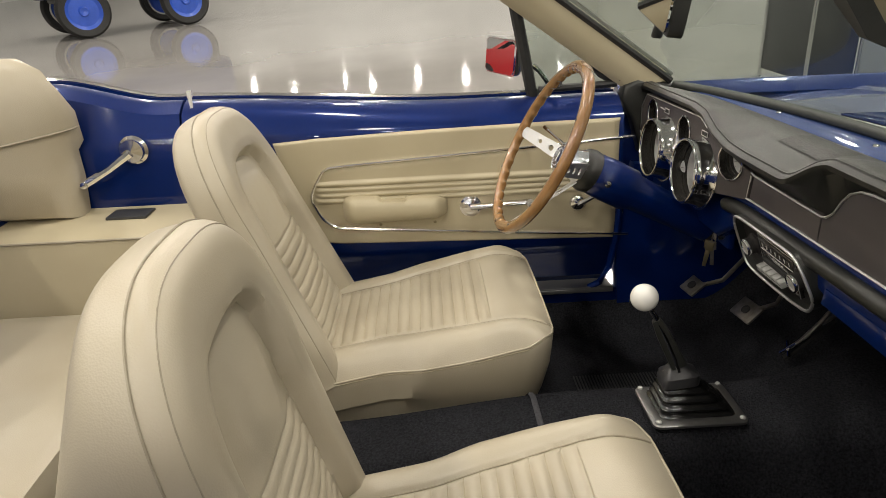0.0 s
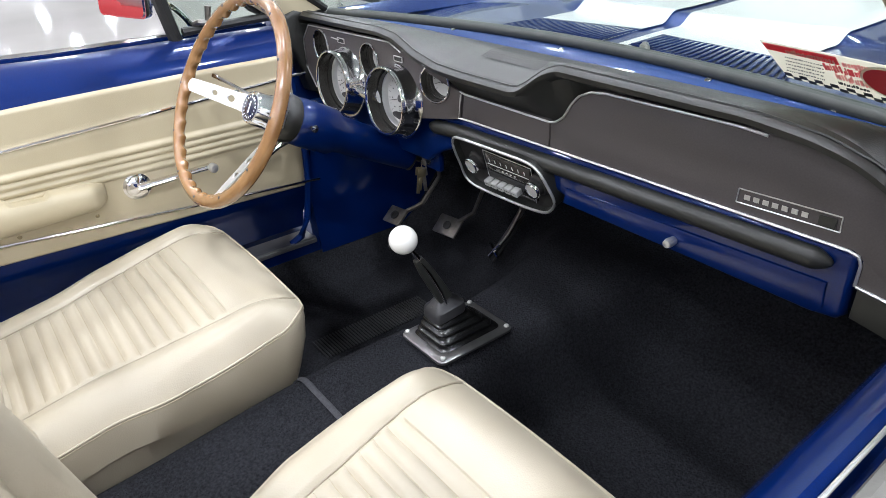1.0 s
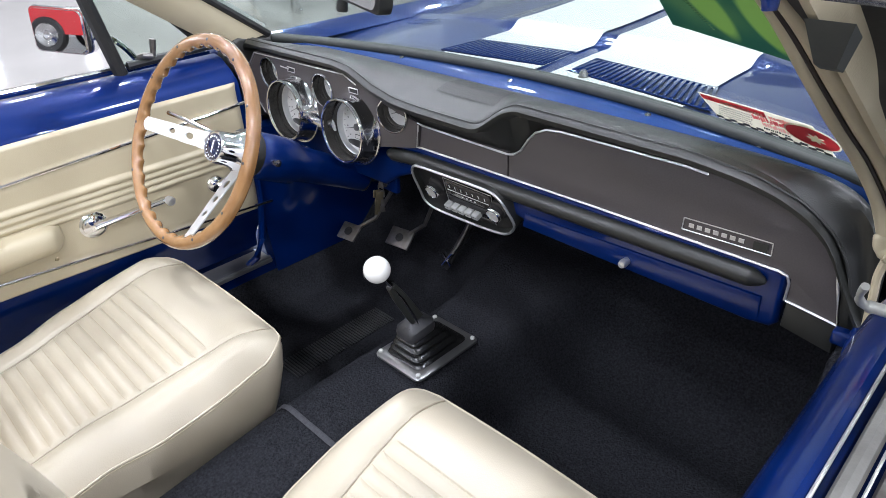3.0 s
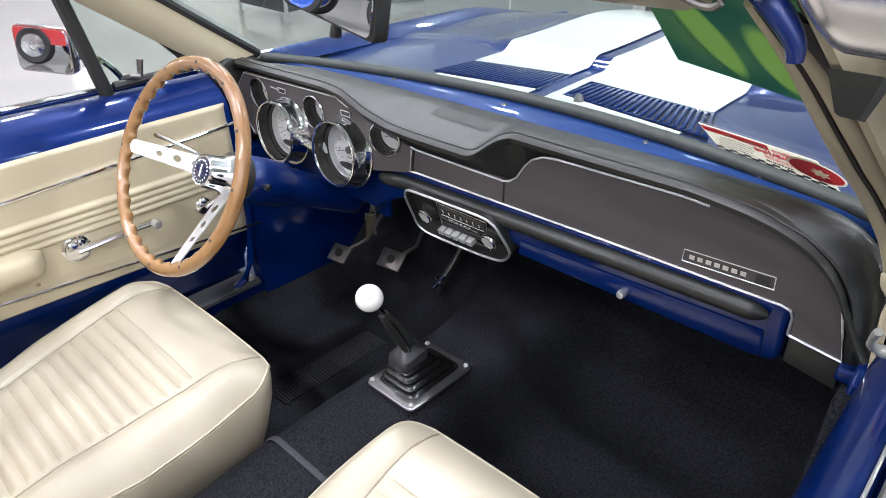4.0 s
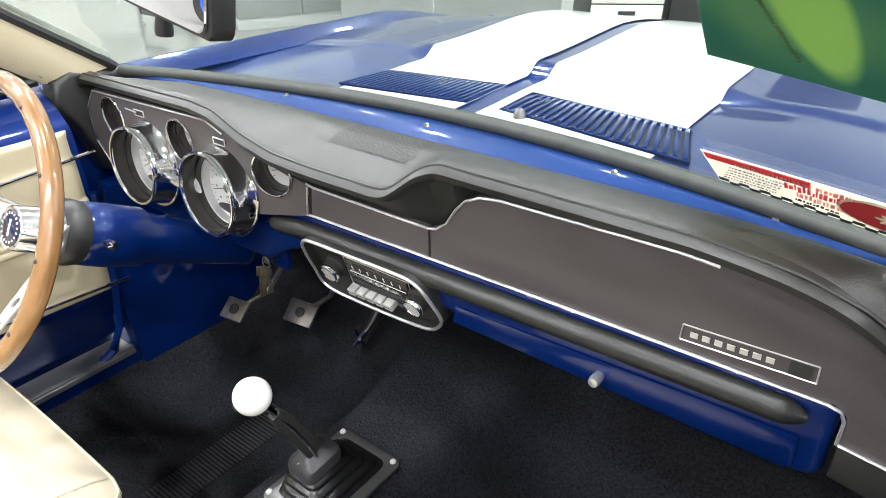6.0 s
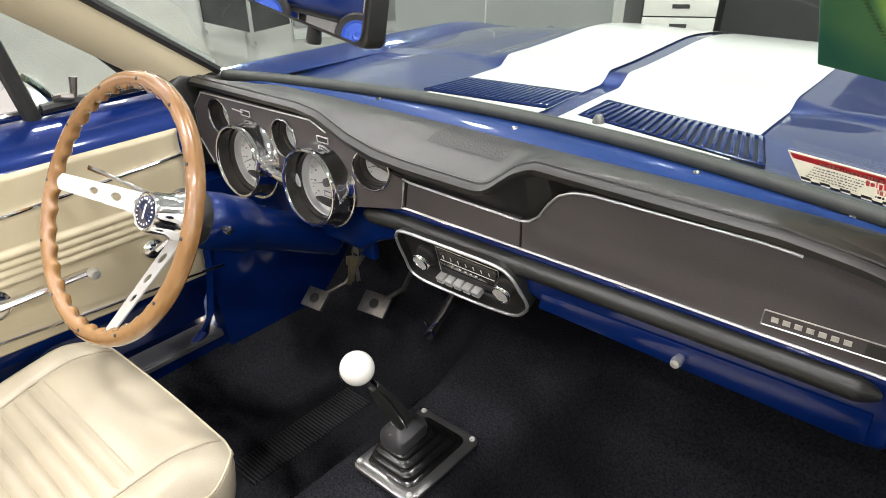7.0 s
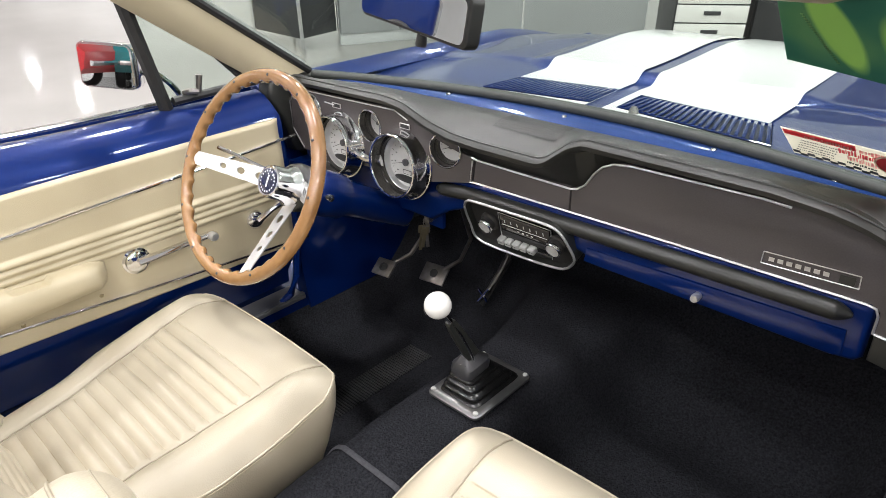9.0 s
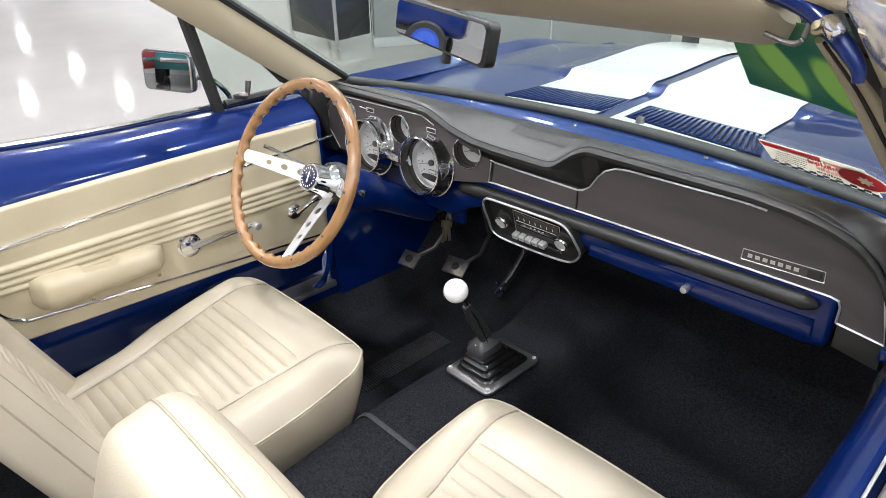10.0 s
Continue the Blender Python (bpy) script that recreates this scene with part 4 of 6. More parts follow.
put("cap_mark", joined(tube([(0.002, -0.176, 0.4990), (0.016, -0.170, 0.5010), (0.024, -0.181, 0.4985)], 0.0009, 4), tube([(0.010, -0.184, 0.4972), (0.018, -0.176, 0.4998)], 0.0009, 4)), BOOT, lever, "moulded lines")
for bx, by in ((-0.042, -0.206), (0.070, -0.206), (0.070, -0.048), (-0.042, -0.048)):
    put("screw", moved(lathe([(0.0, 0.0), (0.0055, 0.0), (0.0045, 0.003), (0.0, 0.004)], 12), pose(bx, by, 0.4235)), SILVER, lever, "bright screw head")
put("stick", tube([(0.020, -0.158, 0.50), (0.017, -0.168, 0.53), (0.012, -0.185, 0.57), (0.006, -0.205, 0.61), (0.0, -0.222, 0.638)], [0.0095, 0.009, 0.0085, 0.007, 0.006], 10, False, 0.7), CHROME, lever, "chrome lever")
sa, sb = Vector((0.020, -0.158, 0.512)), Vector((0.006, -0.204, 0.606))
wide = (sb - sa).cross(Vector((0.62, -0.42, 0.66))).normalized()
thin = wide.cross(sb - sa).normalized()
put("stick_sleeve", loft([[tuple(sa.lerp(sb, u) + wide * w * a + thin * 0.0075 * c) for a, c in ((-1, -0.6), (-0.9, -1), (0.9, -1), (1, -0.6), (1, 0.6), (0.9, 1), (-0.9, 1), (-1, 0.6))] for u, w in ((0.0, 0.015), (0.06, 0.0155), (0.7, 0.013), (0.98, 0.009), (1.0, 0.007))]), BLACK_VINYL, lever, "black lever sleeve with pale print")
for i in range(5):
    c = sa.lerp(sb, 0.40 + 0.07 * i) - thin * 0.0078
    put("print_bar", loft([[tuple(c + wide * 0.0035 * a + (sb - sa).normalized() * 0.0018 * e - thin * lev) for a, e in ((-1, -1), (1, -0.6), (1, 1), (-1, 0.6))] for lev in (0.0, 0.0004)]), DIAL, lever, "pale unreadable print")
ball = put("ball", moved(lathe([(0.0256 * math.sin(a), -0.0256 * math.cos(a)) for a in np.linspace(0.001, math.pi - 0.001, 28)], 36), pose(-0.001, -0.227, 0.650, 20, 0, 0)), IVORY, lever, "white ball knob with fine shift print")

# ---- pedals ----


def pedal(name, pos, size, arm, label, rot):
    p = thing(name, label, "pedal", "foot pedals")
    part("pad", merge(box((size[0], size[1], 0.008), (0, 0, 0), 0.003)), RUBBER if name == "accelerator_pedal" else STEEL, p)
    p.matrix_basis = pose(*pos, *rot)
    a = put("arm", tube([p.matrix_basis.inverted() @ Vector(q) for q in arm], 0.006, 8), STEEL, p)
    if name != "accelerator_pedal":
        put("pad_boss", lathe([(0.0, 0.004), (0.012, 0.004), (0.012, 0.007), (0.006, 0.007), (0.006, 0.0055), (0.0, 0.0055)], 18), RUBBER, p)
    return p


pedal("clutch_pedal", (-0.512, 0.085, 0.412), (0.062, 0.050), [(-0.505, 0.10, 0.415), (-0.46, 0.14, 0.45), (-0.42, 0.17, 0.53), (-0.41, 0.15, 0.62)], "worn steel clutch pedal with round boss", (38, 0, 8))
pedal("brake_pedal", (-0.432, 0.20, 0.372), (0.080, 0.056), [(-0.42, 0.215, 0.378), (-0.37, 0.24, 0.42), (-0.33, 0.24, 0.50), (-0.33, 0.20, 0.62)], "worn steel brake pedal with round boss", (42, 0, 8))
pedal("accelerator_pedal", (-0.275, 0.275, 0.375), (0.030, 0.15), [(-0.27, 0.30, 0.40), (-0.24, 0.33, 0.50)], "slim dark accelerator pedal on the toe board", (52, 0, -18))
acc = thing("throttle_rod", "chrome cross-ended throttle rod hanging under the dashboard", "throttle rod")
put("rod", tube(spline([(-0.215, 0.25, 0.60), (-0.235, 0.30, 0.50), (-0.262, 0.27, 0.40), (-0.281, 0.231, 0.343)], 5), [0.009] * 12 + [0.006] * 4, 8, False, 0.6), STEEL, acc)
put("rod_tip", tube([(-0.270, 0.246, 0.362), (-0.288, 0.222, 0.328)], 0.0052, 8), CHROME, acc, "chrome tip")
put("cross_pin", tube([(-0.306, 0.245, 0.350), (-0.258, 0.225, 0.338)], 0.0035, 6), CHROME, acc, "chrome cross pin")
box_bar = loft([[(-0.0009, 0, -0.002), (0.0009, 0, -0.002), (0.0009, 0, 0.002), (-0.0009, 0, 0.002)], [(-0.0009, -0.0012, -0.002), (0.0009, -0.0012, -0.002), (0.0009, -0.0012, 0.002), (-0.0009, -0.0012, 0.002)]])
for i in range(6):
    a = radians(-60 + 9 * i)
    put("print_bar", moved(box_bar, Matrix.Translation((-0.001, -0.227, 0.650)) @ Matrix.Rotation(a, 4, "Z") @ Matrix.Translation((0, -0.0248, -0.0100)) @ Matrix.Rotation(radians(20), 4, "X")), INK, lever, "small dark unreadable print")

# ---- doors ----
SILL = material("dull_ribbed_alloy", (0.34, 0.34, 0.34), 0.42, metal=0.85, mix=(0.24, 0.24, 0.25), scale=14, amount=0.8, bump=0.15, bump_scale=90)
HOOK = material("pale_grey_casting", (0.42, 0.42, 0.38), 0.35, metal=0.3, mix=(0.34, 0.34, 0.31), scale=60)
FLANGE = material("scuffed_grey_blue_paint", (0.20, 0.24, 0.30), 0.4, mix=(0.10, 0.13, 0.20), scale=40, amount=0.6, bump=0.1)
FELT = material("grey_felt_channel", (0.17, 0.165, 0.15), 0.7, mix=(0.12, 0.118, 0.105), scale=40, bump=0.2, bump_scale=300)
LEG_TRIM = [(-0.06, 0.800), (-0.366, 0.783), (-0.65, 0.768), (-0.85, 0.757), (-0.885, 0.750), (-0.90, 0.735), (-0.925, 0.69), (-0.928, 0.66), (-0.905, 0.612), (-0.87, 0.588), (-0.82, 0.580), (-0.378, 0.545), (-0.06, 0.522)]


def belt(y):
    return 0.904 + 0.035 * smoothstep(-0.5, -1.3, y) + 0.06 * smoothstep(-1.3, -1.62, y)


def shell_ring(y, s, inner=0.655, low=0.36):
    b = belt(y)
    pts = [(inner + 0.075, low), (inner + 0.07, 0.40), (inner + 0.012, 0.485), (inner, 0.51), (inner, 0.60), (inner, 0.835), (inner + 0.006, 0.852), (inner + 0.03, b - 0.030), (inner + 0.062, b - 0.010), (0.742, b - 0.003), (0.752, b - 0.003), (0.754, b - 0.03), (0.770, b - 0.03), (0.772, b), (0.800, b - 0.008), (0.835, b - 0.05), (0.868, 0.72), (0.872, 0.60), (0.84, 0.36)]
    if s > 0:
        pts[6:14] = [(inner + 0.004, 0.855), (inner + 0.016, b - 0.022), (inner + 0.030, b - 0.006), (inner + 0.040, b - 0.002), (inner + 0.046, b - 0.004), (inner + 0.048, b - 0.03), (inner + 0.106, b - 0.03), (inner + 0.108, b - 0.002)]
    return [(s * x, y, z) for x, z in pts]


def bulge(y, z):
    """Padding of the door trim inside its bright loop."""
    t = smoothstep(-0.93, -0.86, y) * (1 - smoothstep(-0.10, -0.05, y))
    top, bot = np.interp(y, [-0.9, -0.06], [0.755, 0.800]), np.interp(y, [-0.9, -0.06], [0.585, 0.522])
    k = t * smoothstep(bot - 0.01, bot + 0.02, z) * (1 - smoothstep(top - 0.02, top + 0.01, z))
    ribs = 0.0
    u = (z - np.interp(y, [-0.92, -0.06], [0.655, 0.655])) / 0.0155
    if 0.0 <= u <= 4.0 and -0.915 < y < -0.055:
        ribs = 0.006 * abs(math.sin(math.pi * u)) ** 0.7 + 0.002
    return 0.004 * k + ribs


def door_trim(d, s):
    """Trim panel, bright loop, armrest and cranks."""
    # trim panel as a fine relief
    ny, nz = 90, 110
    verts = []
    for j in range(ny):
        f = j / (ny - 1)
        for i in range(nz):
            g = i / (nz - 1)
            y0 = -0.095 - 0.925 * f
            ztop = np.interp(y0, [-1.02, -0.9, -0.6, -0.3, -0.08], [0.826, 0.834, 0.842, 0.847, 0.848]) - (0.05 if s > 0 else 0.0)
            zbot = np.interp(y0, [-1.02, -0.9, -0.08], [0.545, 0.533, 0.508])
            z = zbot + (ztop - zbot) * g
            y = y0 + 0.07 * f ** 6 * (1 - g)
            e = min(g, 1 - g, f, 1 - f)
            x = 0.657 - 0.011 * min(1.0, e / 0.02) ** 0.5 - bulge(y, z)
            verts.append((s * x, y, z))
    faces = [(j * nz + i, j * nz + i + 1, (j + 1) * nz + i + 1, (j + 1) * nz + i) for j in range(ny - 1) for i in range(nz - 1)]
    put("door_panel", (verts, faces), CREAM_TRIM, d, "cream embossed vinyl panel", 60)
    loop = [(s * 0.6425, p.x, p.y) for p in spline([(a, b, 0) for a, b in LEG_TRIM], 5)]
    put("chrome_loop", tube(loop, 0.0038, 8), CHROME, d, "chrome loop moulding")
    rings = []
    for q in np.linspace(0.0, 1.0, 30):
        e = min(1.0, (min(q, 1 - q) / 0.10 + 0.02)) ** 0.5
        y, zc, hh, reach = -0.848 + 0.285 * q, 0.640 - 0.004 * q, 0.040 - 0.013 * q, 0.060 - 0.010 * q
        notch = 0.010 if 0.36 < q < 0.62 else 0.0
        sec = [(0.0, -hh), (0.6, -hh * 0.98), (0.9, -hh * 0.75), (1.0, -hh * 0.2), (0.98, hh * 0.45), (0.85, hh * 0.85 - notch * 0.3), (0.6, hh - notch), (0.2, hh - notch), (0.0, hh - notch)]
        rings.append([(s * (0.648 - reach * a * e), y, zc + b * (0.55 + 0.45 * e)) for a, b in sec])
    put("armrest", loft(rings), CREAM_TRIM, d, "cream padded armrest", 50)
    for ay in (-0.745, -0.60):
        put("armrest_screw", moved(lathe([(0.0, 0.0), (0.0045, 0.0), (0.0035, 0.002), (0.0, 0.002)], 10), pose(s * 0.591, ay, 0.606, 0, -90 * s, 0)), BRASS, d)
    crank = new("window_crank")
    crank.parent = d
    m = pose(s * 0.645, -0.50, 0.628, 0, 90 * -s, 0)
    put("crank_boss", moved(lathe([(0.0, 0.0), (0.030, 0.0), (0.030, 0.004), (0.025, 0.006), (0.024, 0.012), (0.018, 0.016), (0.0, 0.018)], 28), m), CHROME, crank)
    put("crank_arm", tube([(s * 0.628, -0.50, 0.630), (s * 0.620, -0.46, 0.634), (s * 0.612, -0.40, 0.640), (s * 0.606, -0.345, 0.644)], [0.015, 0.012, 0.011, 0.012], 10, False, 0.6), CHROME, crank)
    put("crank_knob", moved(lathe([(0.0, 0.0), (0.006, 0.0), (0.010, 0.008), (0.011, 0.02), (0.008, 0.026), (0.0, 0.027)], 16), pose(s * 0.606, -0.343, 0.644, 0, 90 * -s, 0)), BRUSHED, crank)
    vc = new("vent_crank")
    vc.parent = d
    put("crank_boss", moved(lathe([(0.0, 0.0), (0.024, 0.0), (0.023, 0.006), (0.014, 0.014), (0.0, 0.015)], 24), pose(s * 0.643, -0.205, 0.622, 0, 90 * -s, 0)), CHROME, vc)
    put("crank_arm", tube([(s * 0.628, -0.205, 0.622), (s * 0.616, -0.17, 0.645), (s * 0.612, -0.145, 0.655)], [0.009, 0.007, 0.009], 8), CHROME, vc)


def car_door(s, label):
    d = thing("driver_door" if s < 0 else "passenger_door", label, "car door", "car doors")
    ys = np.linspace(-0.085, -1.25, 30)
    put("door_shell", loft([shell_ring(y, s) for y in ys]), BLUE, d, "blue metallic painted steel", 35)
    if s < 0:
        door_trim(d, s)
    else:
        put("check_hook", tube(spline([(0.662, -0.212, 0.952), (0.6585, -0.201, 0.935), (0.66, -0.187, 0.919), (0.67, -0.177, 0.912), (0.7, -0.172, 0.912)], 4), [0.0042] * 3 + [0.0036] * 3 + [0.0048] * 5 + [0.0065] * 6, 10), HOOK, d, "pale grey hooked catch")
    if s > 0:
        for bx, bz, br, bmat, bname, blabel in ((0.7035, -0.0025, 0.0017, BRUSHED, "inner_bead", "bright inner bead"), (0.720, -0.010, 0.0085, FELT, "window_channel", "grey felt window channel"), (0.7325, -0.004, 0.0013, BRUSHED, "inner_bead", "bright inner bead"), (0.744, -0.012, 0.0075, STEEL, "window_channel", "worn steel window channel")):
            put(bname, tube([(bx, y, belt(y) + bz) for y in np.linspace(-0.20, -1.245, 20)], br, 8), bmat, d, blabel)
    put("belt_seal", tube([(s * 0.762, y, belt(y) - 0.012) for y in np.linspace(-0.30, -1.245, 20)], 0.009, 6), RUBBER, d, "black window channel seal")
    put("belt_moulding", tube([(s * 0.788, y, belt(y) + 0.002) for y in np.linspace(-0.09, -1.245, 20)], 0.0065, 8), CHROME, d, "chrome belt moulding")
    put("lock_button", tube([(s * 0.690, -1.222, belt(-1.22) - 0.015), (s * 0.690, -1.222, belt(-1.22) + 0.03)], [0.004, 0.0065], 10), IVORY, d)
    # quarter vent window
    vt = new("vent_window")
    vt.parent = d
    foot, peak, nose = (s * 0.752, -0.315, 0.900), (s * 0.735, -0.385, 1.235), (s * 0.748, -0.085, 0.925)
    put("vent_post", tube([foot, peak], 0.016, 8), RUBBER, vt, "black division post")
    put("vent_frame", tube([(s * 0.742, -0.30, 0.917), (s * 0.735, -0.09, 0.925), (s * 0.744, -0.13, 0.95), (s * 0.733, -0.375, 1.220)], 0.010, 8), RUBBER, vt, "black rubber frame")
    put("vent_seal", tube([(s * 0.722, -0.080, 0.938), (s * 0.720, -0.196, 1.042), (s * 0.716, -0.284, 1.120), (s * 0.712, -0.365, 1.200)], 0.0095, 8), RUBBER, vt, "black rubber seal along the pillar")
    g = mesh_ob("pane", [foot, nose, peak, tuple(Vector(foot) + Vector((0.003 * s, 0, 0))), tuple(Vector(nose) + Vector((0.003 * s, 0, 0))), tuple(Vector(peak) + Vector((0.003 * s, 0, 0)))], [(0, 1, 2), (3, 5, 4), (0, 3, 4, 1), (1, 4, 5, 2), (2, 5, 3, 0)], GLASS, vt, "clear quarter glass", 0)
    g.visible_shadow = False
    put("vent_latch", joined(tube([(s * 0.745, -0.27, 0.93), (s * 0.73, -0.262, 0.935), (s * 0.722, -0.245, 0.932)], 0.007, 8), tube([(s * 0.725, -0.245, 0.930), (s * 0.722, -0.238, 0.968)], [0.006, 0.008], 8)), STEEL, vt, "grey swivel latch")
    if s > 0:
        d.location = (0.068, 0, -0.02)
    return d


car_door(-1, "blue car door with cream embossed trim panel and chrome cranks")
car_door(1, "closed blue car door, seen over its painted top edge")


def sill(s):
    t = tagged(part("sill_plate", merge(box((0.075, 0.98, 0.012), (s * 0.683, -0.58, 0.347), 0.003), box((0.012, 0.98, 0.010), (s * 0.655, -0.58, 0.353), 0.003)), SILL), "brushed alloy door sill plate with raised edge", "sill plate")
    k = plate([(-0.075, 0.30), (0.40, 0.30), (0.44, 0.52), (0.30, 0.72), (-0.05, 0.72), (-0.09, 0.50)], 0.05, "x", 0.695 if s > 0 else -0.702, 0.006)
    tagged(part("kick_panel", k, BLUE if s < 0 else CARPET), "blue painted metal kick panel below the dashboard" if s < 0 else "dark carpeted kick panel below the dashboard", "kick panel", "", "structure")
    if s > 0:
        rocker = plate([(-1.2, 0.18), (0.40, 0.18), (0.40, 0.345), (-1.2, 0.345)], 0.18, "x", 0.70, 0.0)
        tagged(part("rocker_panel", rocker, BLUE), "blue painted rocker panel under the door", "rocker panel", "", "structure")
        tagged(part("hinge_pillar", merge(plate([(0.050, 0.34), (-0.030, 0.34), (-0.030, 0.735), (-0.012, 0.752), (0.050, 0.752)], 0.060, "x", 0.7035, 0.007, 4), box((0.026, 0.02, 0.022), (0.698, -0.010, 0.735), 0.006, (0, 0, 0), 3)), BLUE), "blue painted hinge pillar beside the dashboard", "pillar", "", "structure")
        q = tube(spline([(0.730, -0.078, 0.906), (0.722, -0.068, 0.893), (0.7185, -0.065, 0.868), (0.7205, -0.065, 0.843), (0.724, -0.065, 0.800), (0.729, -0.065, 0.740), (0.733, -0.065, 0.69), (0.738, -0.065, 0.60), (0.739, -0.066, 0.50), (0.737, -0.07, 0.40), (0.732, -0.11, 0.352)], 5), 0.0048, 8)
        tagged(put("door_seal", q, CREAM_TRIM), "cream rubber seal along the door opening", "door seal", "", "structure")
        flange = plate([(0.708, 0.352), (0.722, 0.352), (0.7235, 0.735), (0.719, 0.752), (0.7145, 0.735)], 0.006, "y", -0.044, 0.002)
        tagged(part("hinge_flange", flange, FLANGE), "pale scuffed painted flange on the hinge pillar", "flange", "", "structure")
        return
    q = tube([(s * 0.652, -0.082, 0.72), (s * 0.652, -0.088, 0.52), (s * 0.653, -0.105, 0.42), (s * 0.655, -0.13, 0.37), (s * 0.66, -0.16, 0.352)], 0.010, 8)
    tagged(put("door_seal", q, BLUE), "blue painted rolled edge of the door opening", "door seal", "", "structure")
    rocker = plate([(-1.2, 0.18), (0.40, 0.18), (0.40, 0.345), (-1.2, 0.345)], 0.18 * s, "x", s * 0.66, 0.0)
    tagged(part("rocker_panel", rocker, BLUE), "blue painted rocker panel under the door", "rocker panel", "", "structure")


sill(-1)
sill(1)
tagged(part("firewall", merge(box((1.42, 0.03, 0.56), (0, 0.52, 0.57)), box((1.42, 0.42, 0.02), (0, 0.32, 0.852))), CARPET), "dark carpeted bulkhead under the dashboard", "bulkhead", kind="structure")
part_wires = thing("wiring", "black cables and steel brackets under the dashboard", "wiring")
put("cable", tube(spline([(-0.60, 0.05, 0.67), (-0.52, 0.10, 0.62), (-0.47, 0.06, 0.64), (-0.40, 0.10, 0.60), (-0.34, 0.12, 0.66)], 6), 0.007, 6), RUBBER, part_wires)
put("bracket", tube([(-0.56, 0.0, 0.66), (-0.50, 0.03, 0.635), (-0.44, 0.03, 0.632)], 0.009, 6), STEEL, part_wires)
put("cable", tube(spline([(-0.44, 0.03, 0.64), (-0.40, 0.05, 0.60), (-0.36, 0.04, 0.61), (-0.34, 0.06, 0.66)], 6), 0.006, 6), RUBBER, part_wires)

# ---- windscreen ----


def base_y(x):
    return 0.190 - 0.27 * x * x


RAKE = 1.42
TOP_Z = 1.265


def glass_at(x, z):
    return Vector((x, base_y(x) - RAKE * (z - 0.925), z))


def windscreen():
    w = thing("windscreen", "raked curved windscreen with grey rubber gasket", "windscreen")
    nx, nz = 40, 14
    verts = []
    for k in (0.0, 0.003):
        for j in range(nz):
            z = 0.915 + (TOP_Z - 0.915) * j / (nz - 1)
            half = 0.712 - 0.012 * j / (nz - 1)
            verts += [tuple(glass_at(half * (2 * i / (nx - 1) - 1), z) + Vector((0, k, k))) for i in range(nx)]
    o = nx * nz
    faces = []
    for j in range(nz - 1):
        for i in range(nx - 1):
            a = j * nx + i
            faces += [(a, a + 1, a + nx + 1, a + nx), (o + a, o + a + nx, o + a + nx + 1, o + a + 1)]
    ring = [i for i in range(nx)] + [j * nx + nx - 1 for j in range(1, nz)] + [(nz - 1) * nx + i for i in range(nx - 2, -1, -1)] + [j * nx for j in range(nz - 2, 0, -1)]
    faces += [(ring[i], ring[(i + 1) % len(ring)], o + ring[(i + 1) % len(ring)], o + ring[i]) for i in range(len(ring))]
    g = mesh_ob("pane", verts, faces, GLASS, w, "clear laminated glass", 60)
    g.visible_shadow = False
    put("gasket", tube([tuple(glass_at(x, 0.920) + Vector((0, -0.002, -0.002))) for x in np.linspace(-0.705, 0.705, 50)], 0.0122, 10), SEAL, w, "grey-green rubber gasket")
    put("gasket_moulding", tube([tuple(glass_at(x, 0.924) + Vector((0, 0.010, 0.002))) for x in np.linspace(-0.685, 0.685, 50)], 0.0024, 6), BRUSHED, w, "thin bright moulding")
    hd = [tuple(glass_at(x, TOP_Z) + Vector((0, -0.01, 0.015))) for x in np.linspace(-0.69, 0.69, 30)]
    put("header", tube(hd, 0.028, 12, False, 0.7), CREAM_TRIM, w, "cream covered header rail")
    put("header_top", tube([(x, y + 0.018, z + 0.016) for x, y, z in hd], 0.024, 10, False, 0.6), BLUE, w, "blue painted header")
    for s in (-1, 1):
        path = [glass_at(s * xx, zz) for xx, zz in (((0.716, 0.930), (0.712, 1.02), (0.708, 1.12), (0.704, 1.20), (0.700, 1.262)) if s < 0 else ((0.722, 0.930), (0.704, 1.02), (0.684, 1.12), (0.668, 1.20), (0.656, 1.262)))]
        rings = []
        for p in path:
            if s > 0:
                rings.append([(p.x, p.y - 0.004, p.z), (p.x, p.y - 0.03, p.z - 0.004), (p.x + 0.006, p.y - 0.045, p.z - 0.010), (p.x + 0.014, p.y - 0.045, p.z - 0.012), (p.x + 0.022, p.y - 0.03, p.z - 0.004), (p.x + 0.035, p.y + 0.01, p.z + 0.004)])
                continue
            rings.append([(p.x - s * 0.012, p.y - 0.004, p.z), (p.x - s * 0.016, p.y - 0.05, p.z - 0.004), (p.x - s * 0.006, p.y - 0.10, p.z - 0.010), (p.x + s * 0.012, p.y - 0.125, p.z - 0.012), (p.x + s * 0.035, p.y - 0.115, p.z - 0.008), (p.x + s * 0.045, p.y - 0.04, p.z), (p.x + s * 0.03, p.y + 0.01, p.z + 0.004)])
        put("pillar", loft(rings), CREAM_TRIM, w, "cream covered windscreen pillar", 50)
        put("pillar_seal", tube([(p.x - s * 0.012, p.y + 0.004, p.z) for p in path], 0.009, 8), RUBBER, w, "black glass seal")
        put("pillar_moulding", tube([(p.x + s * 0.040, p.y + 0.02, p.z + 0.006) for p in path], 0.012, 8), CHROME, w, "chrome pillar moulding")
    return w


windscreen()

